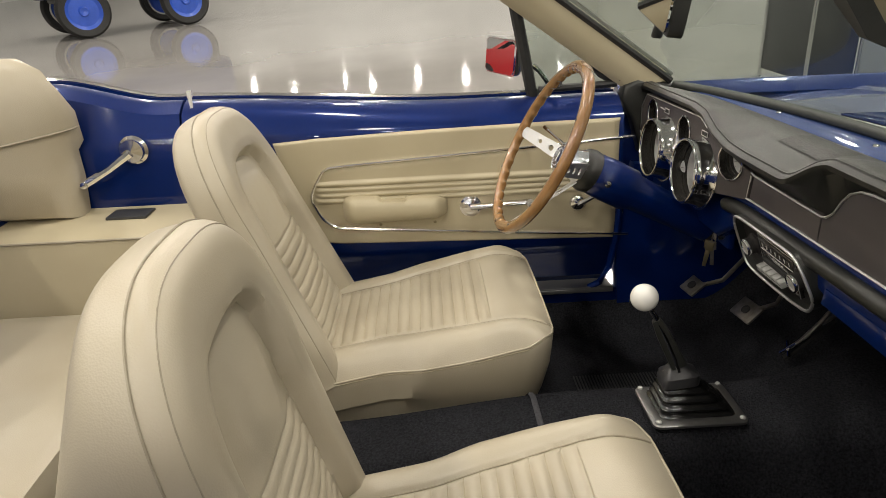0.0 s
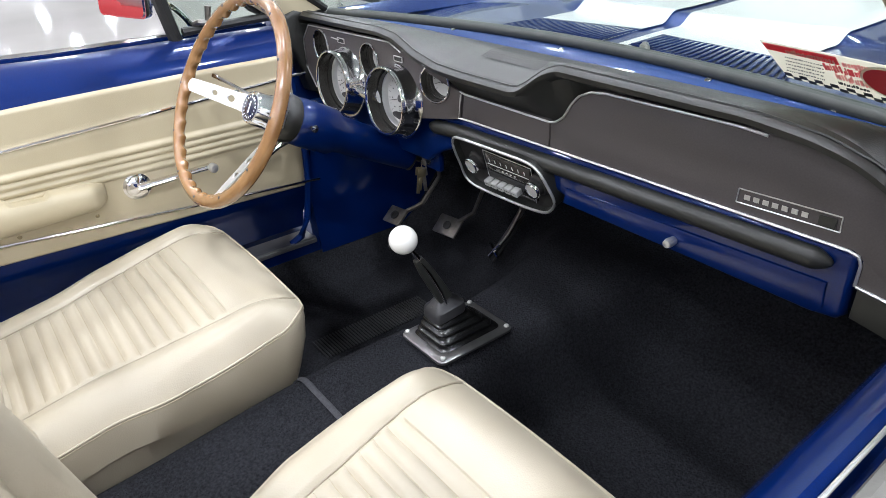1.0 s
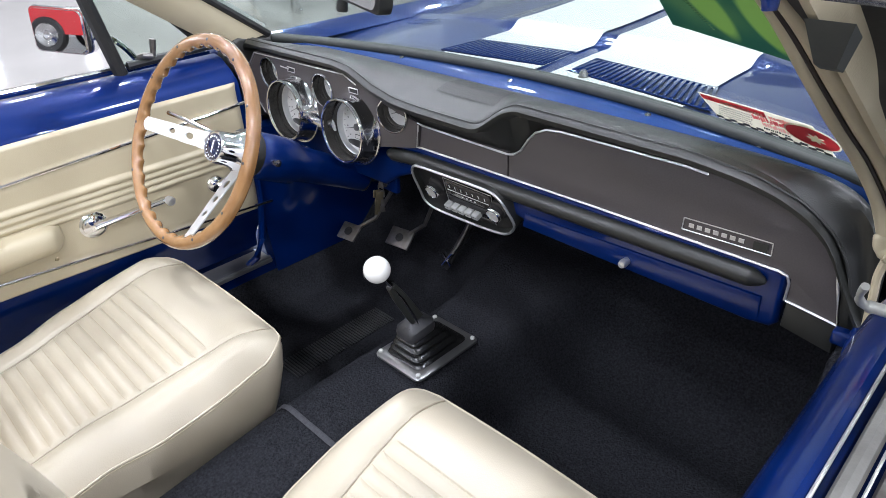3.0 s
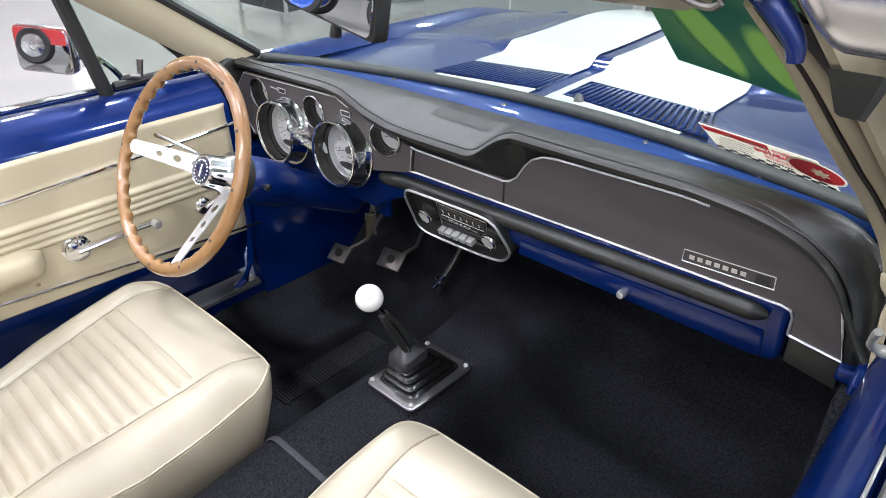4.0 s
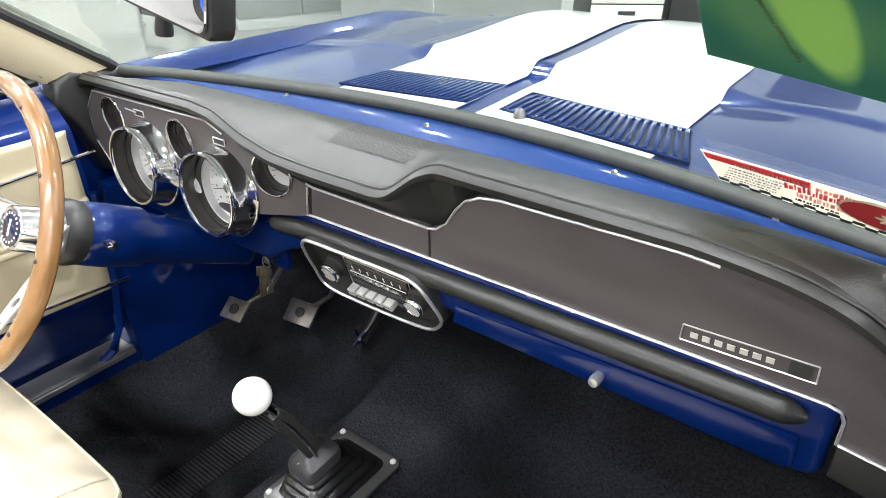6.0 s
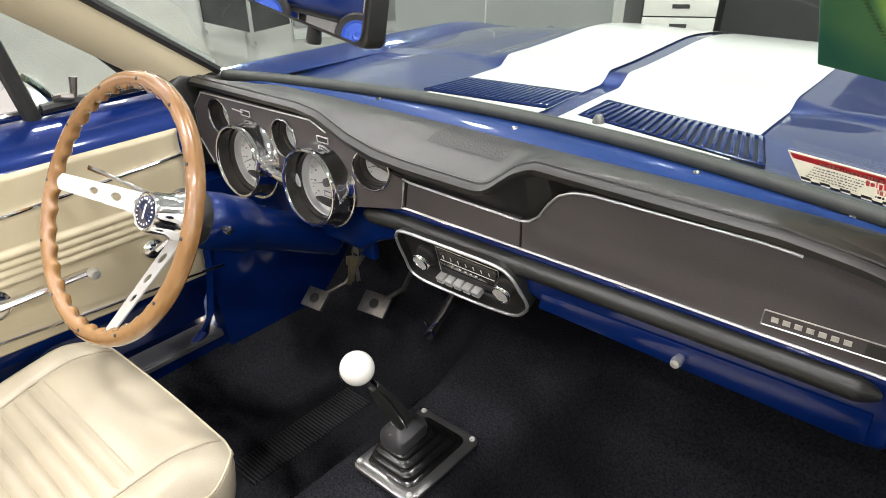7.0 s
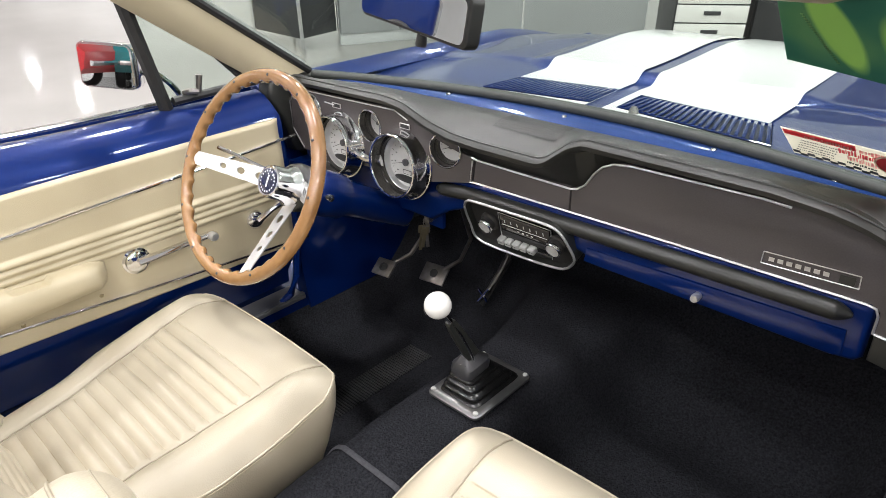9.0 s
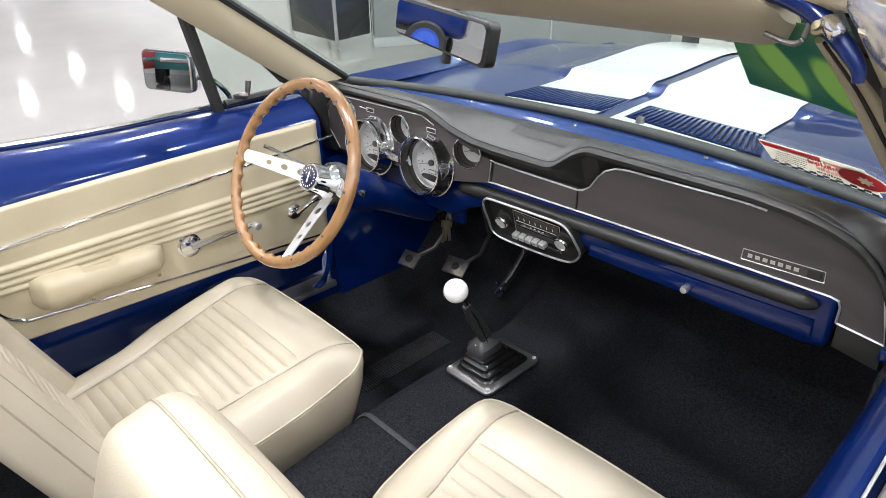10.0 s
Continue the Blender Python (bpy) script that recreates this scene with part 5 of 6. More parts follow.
cowl = thing("cowl", "blue painted inner cowl strip with chrome screws", "cowl panel")
verts = []
xs = np.linspace(-0.70, 0.70, 50)
for x in xs:
    ya, yb = 0.09 - 0.03 * (abs(x) / 0.7) ** 4, max(base_y(x), 0.10 - 0.05 * (abs(x) / 0.7) ** 4)
    prof = [(ya + (yb - ya) * u, 0.893 + 0.020 * math.sin(u * 2.2) + 0.0018 * math.exp(-((u - 0.62) / 0.08) ** 2)) for u in np.linspace(0, 1, 10)]
    verts += [(x, py, pz) for py, pz in prof] + [(x, yb, 0.86), (x, 0.09, 0.86)]
put("cowl_strip", (verts, [(i * 12 + k, i * 12 + (k + 1) % 12, (i + 1) * 12 + (k + 1) % 12, (i + 1) * 12 + k) for i in range(len(xs) - 1) for k in range(12)]), COWL_BLUE, cowl, "", 40)
for x in (-0.56, -0.306, -0.002, 0.306, 0.50):
    yy = 0.150 - 0.12 * x * x
    put("screw", moved(lathe([(0.0, 0.0), (0.006, 0.0), (0.005, 0.003), (0.002, 0.004), (0.0, 0.003)], 12), pose(x, yy, 0.893 + 0.020 * math.sin((yy - 0.09) / max(base_y(x) - 0.09, 0.02) * 2.2))), CHROME, cowl)

# ---- bonnet, wings and cowl vents ----
hood = thing("bonnet", "blue bonnet with two broad white racing stripes", "bonnet")
HX = -0.028


def hood_z(x, y):
    a = abs(x - HX)
    z = 0.893 + 0.006 * smoothstep(0.25, 0.5, y)
    up = smoothstep(0.522, 0.566, y - 0.04 * smoothstep(0.25, 0.40, a))
    z += up * (0.024 + 0.012 * smoothstep(0.6, 1.0, y)) * (1 - smoothstep(0.30, 0.40, a))
    z += up * 0.006 * smoothstep(0.30, 0.40, a)
    z -= 0.17 * smoothstep(0.9, 2.1, y) + 0.02 * smoothstep(0.45, 0.75, a)
    return z


def hood_sheet(x0, x1, y0, y1, nx, ny, lift, mat, name, label, back=False):
    verts, n = [], nx + 1
    for j in range(ny + 1):
        for i in range(nx + 1):
            x = x0 + (x1 - x0) * i / nx
            ya = max(y0, base_y(x) + 0.012) if back else y0
            y = ya + (y1 - ya) * j / ny
            verts.append((x, y, hood_z(x, y) + lift))
    faces = [(j * n + i, j * n + i + 1, (j + 1) * n + i + 1, (j + 1) * n + i) for j in range(ny) for i in range(nx)]
    return put(name, (verts, faces), mat, hood, label, 50)


b = hood_sheet(-0.735, 0.68, 0.16, 1.75, 80, 140, 0.0, BODY, "bonnet_skin", "blue metallic bonnet skin", True)


def vent_rear(x):
    return np.interp(x, [-0.33, -0.042, 0.020, 0.362], [0.291, 0.329, 0.327, 0.264])


def vent_front(x):
    return np.interp(x, [-0.33, -0.052, 0.022, 0.305, 0.362], [0.410, 0.445, 0.428, 0.390, 0.381])


def stripe(x0, x1, near, far, ny, lift=0.0035):
    verts, n = [], 25
    for j in range(ny + 1):
        for i in range(n):
            x = x0 + (x1 - x0) * i / (n - 1)
            y = near(x) + (far(x) - near(x)) * j / ny
            verts.append((x, y, hood_z(x, y) + lift))
    put("racing_stripe", (verts, [(j * n + i, j * n + i + 1, (j + 1) * n + i + 1, (j + 1) * n + i) for j in range(ny) for i in range(n - 1)]), WHITE, hood, "broad white painted stripe", 50)


for x0, x1, v0, v1 in ((HX - 0.285, HX - 0.022, -0.330, -0.055), (HX + 0.020, HX + 0.337, 0.020, 0.350)):
    stripe(x0, x1, lambda x: vent_front(x) + 0.006, lambda x: 1.75, 110)
    stripe(x0, x1, lambda x: base_y(x) + 0.014, lambda x: vent_rear(x) - 0.006, 8)
    inner = (v1 + 0.006, x1) if x1 < HX else (x0, v0 - 0.006)
    stripe(inner[0], inner[1], lambda x: vent_rear(x) - 0.006, lambda x: vent_front(x) + 0.006, 10)


def cowl_vent(rear_a, rear_b, front_a, front_b):
    """Slats from the rear line a-b to the front line a-b; a flat black sheet paints the shade below."""
    v = thing("cowl_vent", "blue louvred air intake grille in the cowl", "air grille", "cowl grilles")
    n = 22
    for i in range(n):
        u = (i + 0.5) / n
        x0, y0 = rear_a[0] + (rear_b[0] - rear_a[0]) * u, rear_a[1] + (rear_b[1] - rear_a[1]) * u
        x1, y1 = front_a[0] + (front_b[0] - front_a[0]) * u, front_a[1] + (front_b[1] - front_a[1]) * u
        o = part("louvre", box((0.0072, math.hypot(x1 - x0, y1 - y0), 0.004), (0, 0, 0), 0.0014), BLUE, v)
        o.matrix_basis = pose((x0 + x1) / 2, (y0 + y1) / 2, 0.9000, 0, 0, math.degrees(math.atan2(x0 - x1, y1 - y0)))
    fr = [rear_a, rear_b, front_b, front_a]
    part("grille_shade_sheet", plate(fr, 0.002, "z", 0.8945, 0.0), INK, v, "flat black sheet painting the shade under the louvres")
    put("grille_frame", tube([(a, c, 0.8985) for a, c in fr], 0.0022, 6, True), BLUE, v)
    return v


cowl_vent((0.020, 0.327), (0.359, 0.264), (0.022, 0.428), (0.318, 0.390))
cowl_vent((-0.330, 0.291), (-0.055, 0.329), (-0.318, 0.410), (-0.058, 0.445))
nz = thing("washer_nozzle", "small grey plastic windscreen washer jet", "washer jet")
put("nozzle_body", moved(lathe([(0.0, 0.0), (0.011, 0.0), (0.009, 0.010), (0.005, 0.016), (0.0, 0.017)], 14), pose(0.066, 0.306, 0.896)), STEEL, nz)


def wing(s):
    x0 = 0.80
    top, side = [], []
    for y in np.linspace(-0.075 if s < 0 else 0.03, 1.55, 40):
        f = smoothstep(0.2, 1.5, y)
        z = 0.902 - 0.015 * f - 0.09 * smoothstep(0.9, 1.55, y)
        xo = x0 + 0.03 * f
        top.append([(s * (0.70 if s > 0 else 0.745), y, z - 0.03), (s * (xo - 0.075), y, z - 0.018), (s * (xo - 0.040), y, z + 0.004), (s * (xo - 0.016), y, z + 0.012), (s * xo, y, z + 0.008), (s * (xo + 0.006), y, z - 0.006), (s * (xo - 0.02), y, z - 0.03)])
        side.append([(s * (xo + 0.004), y, z - 0.008), (s * (xo + 0.03), y, z - 0.07), (s * (xo + 0.05), y, z - 0.14), (s * (xo + 0.055), y, 0.45), (s * (xo - 0.1), y, 0.45), (s * (xo - 0.03), y, z - 0.10)])
    t = thing("front_wing", "blue metallic front wing with a raised crease", "car wing", "front wings")
    put("wing_top", loft(top), BODY, t, "", 30)
    put("wing_side", loft(side), BODY, t, "", 30)
    return t


wing(-1)
wing(1)


def road_wheel(x, y):
    w = thing("road_wheel", "black tyre on a chrome steel wheel under the car", "wheel", "road wheels")
    s = 1 if x > 0 else -1
    put("tyre", lathe([(0.19, -0.09), (0.28, -0.095), (0.31, -0.06), (0.315, 0.0), (0.31, 0.06), (0.28, 0.095), (0.19, 0.09)], 30), RUBBER, w, "black tyre")
    put("rim", lathe([(0.0, 0.06), (0.06, 0.075), (0.08, 0.05), (0.17, 0.06), (0.195, 0.085), (0.195, -0.08), (0.0, -0.08)], 30), CHROME, w, "chrome wheel")
    foot = ROOM @ Vector((x, y, 0.0))
    w.matrix_basis = pose(x, y, foot.z + 0.316, 0, 90 * s, 0)
    return w


for wx in (-0.72, 0.72):
    for wy in (1.15, -1.60):
        road_wheel(wx, wy)

# ---- rear of the cabin ----


def rear_quarter(s):
    q = thing("rear_quarter", "blue rear quarter with cream side armrest and window crank", "car body panel", "rear quarters")
    ys = np.linspace(-1.258, -1.70, 16)
    put("quarter_shell", loft([shell_ring(y, s, 0.662, 0.40) for y in ys]), BLUE, q, "blue metallic painted steel", 35)
    put("belt_moulding", tube([(s * 0.788, y, belt(y) + 0.002) for y in np.linspace(-1.262, -1.66, 12)], 0.0065, 8), CHROME, q, "chrome belt moulding")
    prof = [(0.45, 0.30), (0.45, 0.640), (0.455, 0.655), (0.475, 0.664), (0.640, 0.668), (0.661, 0.672), (0.661, 0.30)]
    put("side_armrest", loft([[(s * x, y, z) for x, z in prof] for y in np.linspace(-1.19, -1.85, 12)]), CREAM_TRIM, q, "cream vinyl side armrest", 30)
    put("piping", tube([(s * 0.452, y, 0.654) for y in np.linspace(-1.19, -1.85, 12)], 0.003, 6), THREAD, q)
    part("ashtray", box((0.07, 0.105, 0.008), (s * 0.60, -1.40, 0.670), 0.003), DARK, q, "dark metal ashtray lid")
    cr = new("window_crank")
    cr.parent = q
    put("crank_boss", moved(lathe([(0.0, 0.0), (0.038, 0.0), (0.038, 0.006), (0.031, 0.012), (0.030, 0.024), (0.0, 0.028)], 24), pose(s * 0.660, -1.380, 0.828, 0, 90 * -s, 0)), CHROME, cr)
    put("crank_arm", tube([(s * 0.636, -1.383, 0.824), (s * 0.626, -1.44, 0.786), (s * 0.620, -1.505, 0.752)], [0.013, 0.010, 0.012], 8), CHROME, cr)
    put("crank_knob", moved(lathe([(0.0, 0.0), (0.008, 0.0), (0.009, 0.016), (0.0, 0.018)], 12), pose(s * 0.620, -1.507, 0.751, 0, 90 * -s, 0)), CHROME, cr)
    return q


rear_quarter(-1)
rear_quarter(1)


def fold(name, rings, mat, parent, label=""):
    return put(name, loft(rings), mat, parent, label, 60)


hoodtop = thing("folded_soft_top", "cream vinyl boot over the folded soft top", "soft top cover")


def cover_rings():
    out = []
    for x in np.linspace(-0.655, 0.655, 60):
        side = smoothstep(0.38, 0.62, abs(x))
        front = -1.95 + 0.42 * side
        top = 1.02 + 0.06 * side * (1 - 0.9 * smoothstep(0.60, 0.655, abs(x)))
        low = 0.80 - 0.135 * side
        w = 0.004 * math.sin(x * 40)
        out.append([(x, -2.4, low), (x, front, low), (x, front + 0.010, low + 0.10), (x, front + 0.012 + w, top - 0.19), (x, front + 0.028, top - 0.165), (x, front + 0.024, top - 0.09), (x, front - 0.01, top - 0.03), (x, front - 0.06, top), (x, front - 0.20, top + 0.005), (x, -2.4, top - 0.02)])
    return out


fold("boot_cover", cover_rings(), CREAM, hoodtop, "cream vinyl cover with a stitched edge")
put("seam", tube([(x, -1.95 + 0.42 * smoothstep(0.38, 0.62, abs(x)) + 0.026, 1.02 + 0.06 * smoothstep(0.38, 0.62, abs(x)) - 0.182) for x in np.linspace(-0.64, 0.64, 50)], 0.003, 6), THREAD, hoodtop)

rear = thing("bench_seat", "cream vinyl rear bench seat with rounded cushions", "car seat")


def bench(w, d, h, r=0.05, n=16):
    rings = []
    for v, s in ((0.0, 0.94), (0.25, 1.0), (0.75, 1.0), (0.93, 0.97), (1.0, 0.88)):
        rings.append([(x, y, h * v) for x, y in rounded(w * s, d * s, r, 8)])
    return loft(rings)


put("seat_cushion", moved(bench(0.88, 0.48, 0.17, 0.07), pose(0, -1.52, 0.31)), CREAM, rear)
put("seat_back", moved(bench(0.88, 0.16, 0.50, 0.06), pose(0, -1.80, 0.40, 14, 0, 0)), CREAM, rear)
tagged(part("rear_bulkhead", merge(box((1.3, 0.03, 0.7), (0, -1.99, 0.60))), CARPET), "dark bulkhead behind the rear seat", "bulkhead", kind="structure")
tagged(part("rear_deck", plate([(-0.80, -4.0 + 1.0), (0.80, -3.0), (0.84, -2.3), (0.84, -1.72), (-0.84, -1.72), (-0.84, -2.3)], -0.5, "z", 0.93, 0.03), BODY), "blue metallic rear deck of the car", "car body panel", kind="structure")

# ---- mirrors, visor, papers on the glass ----
mirror = thing("rear_view_mirror", "black-framed interior mirror on a short black stem", "mirror")
MIRROR = material("mirror_silver", (0.9, 0.9, 0.9), 0.01, metal=1.0, mix=(0.88, 0.88, 0.88), scale=4)


def facing(at, normal, spin=0.0):
    """A pose whose z looks along normal and whose y points up."""
    z = Vector(normal).normalized()
    x = Vector((0, 0, 1)).cross(z).normalized()
    y = z.cross(x)
    return Matrix.Translation(at) @ Matrix((x, y, z)).transposed().to_4x4() @ Matrix.Rotation(radians(spin), 4, "Z")


def mirror_out(w, h):
    return [(x, y * (1 + 0.10 * x / w)) for x, y in rounded(w, h, 0.012, 5)]


mo = mirror_out(0.262, 0.068)
mirror.matrix_basis = facing((-0.022, -0.24, 1.161), (-0.13, -1, 0.14), -5)
part("mirror_shell", plate(mo, -0.022, "z", 0.0, 0.004), BLACK_VINYL, mirror, "black mirror shell")
part("mirror_glass", plate([(x * 0.955, y * 0.84) for x, y in mo], -0.003, "z", 0.0035, 0.0), MIRROR, mirror, "silvered glass")
put("tab", moved(lathe([(0.0, 0.0), (0.007, 0.0), (0.009, 0.02), (0.008, 0.024), (0.0, 0.024)], 12), pose(0.020, -0.028, -0.010, 90, 0, 0)), BLACK_VINYL, mirror)
put("stem", tube([(0.0, 0.0, -0.015), (0.0, 0.03, -0.03), (0.0, 0.075, -0.045)], 0.008, 8), BLACK_VINYL, mirror)

side = thing("door_mirror", "chrome door mirror on a curved chrome arm", "mirror")
side.matrix_basis = facing((-0.830, -0.392, 1.000), (0.503, -0.861, 0.075), -3)
SO = rounded(0.138, 0.096, 0.014, 5)
put("mirror_shell", loft([[(x * f, y * f, z) for x, y in SO] for f, z in ((1.0, 0.0), (1.03, -0.010), (0.95, -0.035), (0.6, -0.055))]), CHROME, side, "chrome mirror shell")
part("mirror_glass", plate([(x * 0.93, y * 0.92) for x, y in SO], -0.003, "z", 0.003, 0.0), MIRROR, side, "silvered glass")
put("mirror_arm", tube(spline([side.matrix_basis.inverted() @ Vector(p) for p in ((-0.800, -0.345, 0.985), (-0.790, -0.30, 0.968), (-0.792, -0.265, 0.925), (-0.795, -0.26, 0.892))], 5), 0.008, 8), CHROME, side, "chrome arm")

visor = thing("sun_visor", "cream vinyl sun visor folded up at the header", "sun visor")
rings = []
for x in np.linspace(0.06, 0.585, 30):
    e = min(1.0, 0.25 + min(x - 0.06, 0.585 - x) / 0.03)
    rings.append([(x, -0.375 + 0.065 * math.cos(a) * min(e + 0.2, 1), 1.248 + (0.020 * math.sin(a) + 0.03 * -math.cos(a)) * e) for a in np.linspace(0, 2 * math.pi, 16, endpoint=False)])
put("visor_pad", loft(rings), CREAM_TRIM, visor, "cream vinyl pad")
put("visor_rod", tube(spline([(0.575, -0.40, 1.236), (0.600, -0.41, 1.232), (0.612, -0.415, 1.236), (0.616, -0.415, 1.255)], 5), 0.0026, 8), STEEL, visor, "bright pivot rod")

FOIL = material("cloudy_chrome", (0.80, 0.80, 0.83), 0.24, metal=0.9, mix=(0.60, 0.60, 0.64), scale=22, amount=0.6, bump=0.35, bump_scale=28)
corner = thing("header_latch", "chrome soft-top latch and painted corner of the windscreen header", "latch")
put("latch_plate", moved(lathe([(0.0, 0.0), (0.007, 0.0), (0.007, 0.003), (0.004, 0.004), (0.004, 0.007), (0.0, 0.008)], 16), pose(0.630, -0.432, 1.250, 65, 0, -25)), BRASS, corner, "brass latch pin")
part("latch_bracket", box((0.020, 0.012, 0.012), (0.640, -0.438, 1.252), 0.003, (10, 30, -35)), CHROME, corner, "chrome bracket")
cap_line = spline([(0.575, -0.415, 1.276), (0.612, -0.420, 1.264), (0.638, -0.426, 1.247), (0.655, -0.432, 1.234), (0.665, -0.434, 1.222), (0.667, -0.434, 1.212)], 6)
put("corner_cap", tube(cap_line, list(np.interp(np.linspace(0, 1, len(cap_line)), [0, 0.4, 0.6, 0.85, 1.0], [0.010, 0.0085, 0.0075, 0.0055, 0.0045])), 10), BLUE, corner, "blue painted corner")
rings = []
for u in np.linspace(0, 1, 30):
    k = smoothstep(0.0, 0.35, u)
    c = Vector((0.612 + 0.19 * u, -0.425 - 0.02 * u, 1.300 - 0.042 * k))
    h = 0.012 + 0.026 * k
    rings.append([(c.x - 0.35 * h * math.sin(a), c.y - 0.6 * h * math.cos(a), c.z + h * math.sin(a)) for a in np.linspace(0, 2 * math.pi, 18, endpoint=False)])
put("trim_cap", loft(rings), FOIL, corner, "bright corner trim")

STRIP_SHADE = material("dark_brown_strip_shade", (0.02, 0.014, 0.010), 0.7, mix=(0.03, 0.022, 0.016), scale=40)
# left edge of the strips along the pillar: x, y, z and strip radius
STRIP = [(0.601, -0.350, 1.228, 0.0050), (0.618, -0.288, 1.177, 0.0072), (0.636, -0.238, 1.124, 0.0090), (0.649, -0.178, 1.072, 0.0102), (0.664, -0.114, 1.019, 0.0106), (0.686, -0.062, 0.955, 0.0106), (0.701, -0.050, 0.912, 0.0104)]


def strip_path(off):
    return spline([(x + off * r, y, z) for x, y, z, r in STRIP], 6)


SR = np.interp(np.linspace(0, 6, len(strip_path(1))), range(7), [q[3] for q in STRIP])
strips = thing("weatherstrip", "pair of cream rubber weatherstrips along the windscreen pillar", "weatherstrip")
for off in (1, 3.1):
    put("strip", tube(strip_path(off), list(SR), 10), CREAM_TRIM, strips, "cream rubber strip")
put("strip_end", tube(spline([(0.7075, -0.052, 0.921), (0.7085, -0.055, 0.908), (0.712, -0.056, 0.898), (0.722, -0.056, 0.893), (0.738, -0.058, 0.896)], 5), [0.0060] * 4 + [0.0085] * 8 + [0.0100] * 9, 12), CREAM_TRIM, strips, "moulded cream rubber end")
# Dark brown line that paints the shade in the gap between both strips.
put("strip_shade_line", tube([(p.x, p.y - 0.55 * r, p.z - 0.45 * r) for p, r in zip(strip_path(2.05), SR)], 0.0021, 6), STRIP_SHADE, strips, "dark brown line painting the shade between the strips")
vf = thing("vent_window_frame", "black rubber-edged vent window frame beside the windscreen pillar", "window frame")
rings = []
for p, r in zip(strip_path(4.3), SR):
    rings.append([(p.x, p.y + 0.004, p.z + 0.004), (p.x + 0.002, p.y - 0.004, p.z - 0.004), (p.x + 0.030, p.y - 0.012, p.z - 0.010), (p.x + 0.120, p.y - 0.016, p.z - 0.012), (p.x + 0.120, p.y + 0.004, p.z + 0.006), (p.x + 0.02, p.y + 0.016, p.z + 0.012)])
put("frame_channel", loft(rings), RUBBER, vf, "black rubber channel", 30)
put("frame_bead", tube([(p.x + 0.020, p.y - 0.012, p.z - 0.009) for p in strip_path(4.3)][10:], 0.0013, 6), BRUSHED, vf, "thin bright bead")
put("corner_block", loft([[(0.672, -0.385, 1.200), (0.705, -0.395, 1.202), (0.705, -0.372, 1.190), (0.672, -0.365, 1.188)], [(0.676, -0.355, 1.165), (0.692, -0.360, 1.165), (0.692, -0.340, 1.158), (0.676, -0.338, 1.158)]]), SEAL, vf, "grey rubber corner block")



def leaf_print():
    """Green film print: two lime leaves, soft at the edge, on dark green that turns to teal."""
    m = bpy.data.materials.new("green_leaf_print")
    m.use_nodes = True
    nt = m.node_tree
    nt.nodes.remove(nt.nodes["Principled BSDF"])
    co = nt.nodes.new("ShaderNodeTexCoord")
    shade = nt.nodes.new("ShaderNodeTexNoise")
    shade.inputs["Scale"].default_value, shade.inputs["Detail"].default_value = 12.0, 1.0
    nt.links.new(co.outputs["Object"], shade.inputs["Vector"])
    ground = nt.nodes.new("ShaderNodeValToRGB")
    ground.color_ramp.elements[0].position, ground.color_ramp.elements[1].position = 0.36, 0.64
    ground.color_ramp.elements[0].color, ground.color_ramp.elements[1].color = (0.085, 0.19, 0.150, 1), (0.16, 0.26, 0.16, 1)
    nt.links.new(shade.outputs["Fac"], ground.inputs["Fac"])
    colour = ground.outputs["Color"]
    for at, turn, size in (((0.546, 0.0, 1.182), 22.0, (0.0185, 1.0, 0.052)), ((0.608, 0.0, 1.166), 26.0, (0.0215, 1.0, 0.044))):
        mp, ball_, ramp, mix_ = [nt.nodes.new(k) for k in ("ShaderNodeMapping", "ShaderNodeTexGradient", "ShaderNodeValToRGB", "ShaderNodeMix")]
        mp.vector_type = "TEXTURE"
        mp.inputs["Location"].default_value, mp.inputs["Rotation"].default_value, mp.inputs["Scale"].default_value = at, (0, radians(-turn), 0), (size[0], 30.0, size[2])
        ball_.gradient_type = "SPHERICAL"
        ramp.color_ramp.elements[0].position, ramp.color_ramp.elements[1].position = 0.0, 0.24
        mix_.data_type = "RGBA"
        nt.links.new(co.outputs["Object"], mp.inputs["Vector"])
        nt.links.new(mp.outputs["Vector"], ball_.inputs["Vector"])
        nt.links.new(ball_.outputs["Fac"], ramp.inputs["Fac"])
        nt.links.new(ramp.outputs["Color"], mix_.inputs[0])
        nt.links.new(colour, mix_.inputs[6])
        mix_.inputs[7].default_value = (0.29, 0.40, 0.17, 1)
        colour = mix_.outputs[2]
    front, back, mixer = [nt.nodes.new(k) for k in ("ShaderNodeBsdfDiffuse", "ShaderNodeBsdfTranslucent", "ShaderNodeMixShader")]
    mixer.inputs[0].default_value = 0.72
    for sh in (front, back):
        nt.links.new(colour, sh.inputs["Color"])
    nt.links.new(front.outputs[0], mixer.inputs[1])
    nt.links.new(back.outputs[0], mixer.inputs[2])
    nt.links.new(mixer.outputs[0], nt.nodes["Material Output"].inputs["Surface"])
    return m


LEAVES = leaf_print()
STITCH = thin_print("pale_green_print", (0.40, 0.52, 0.30), (0.34, 0.46, 0.26), 30)
card = thing("green_card", "green printed card with lime ovals inside the windscreen", "card")


def on_glass(x, z, off):
    p = glass_at(x, z)
    n = Vector((0, -0.576, -0.818))
    return p + n * off


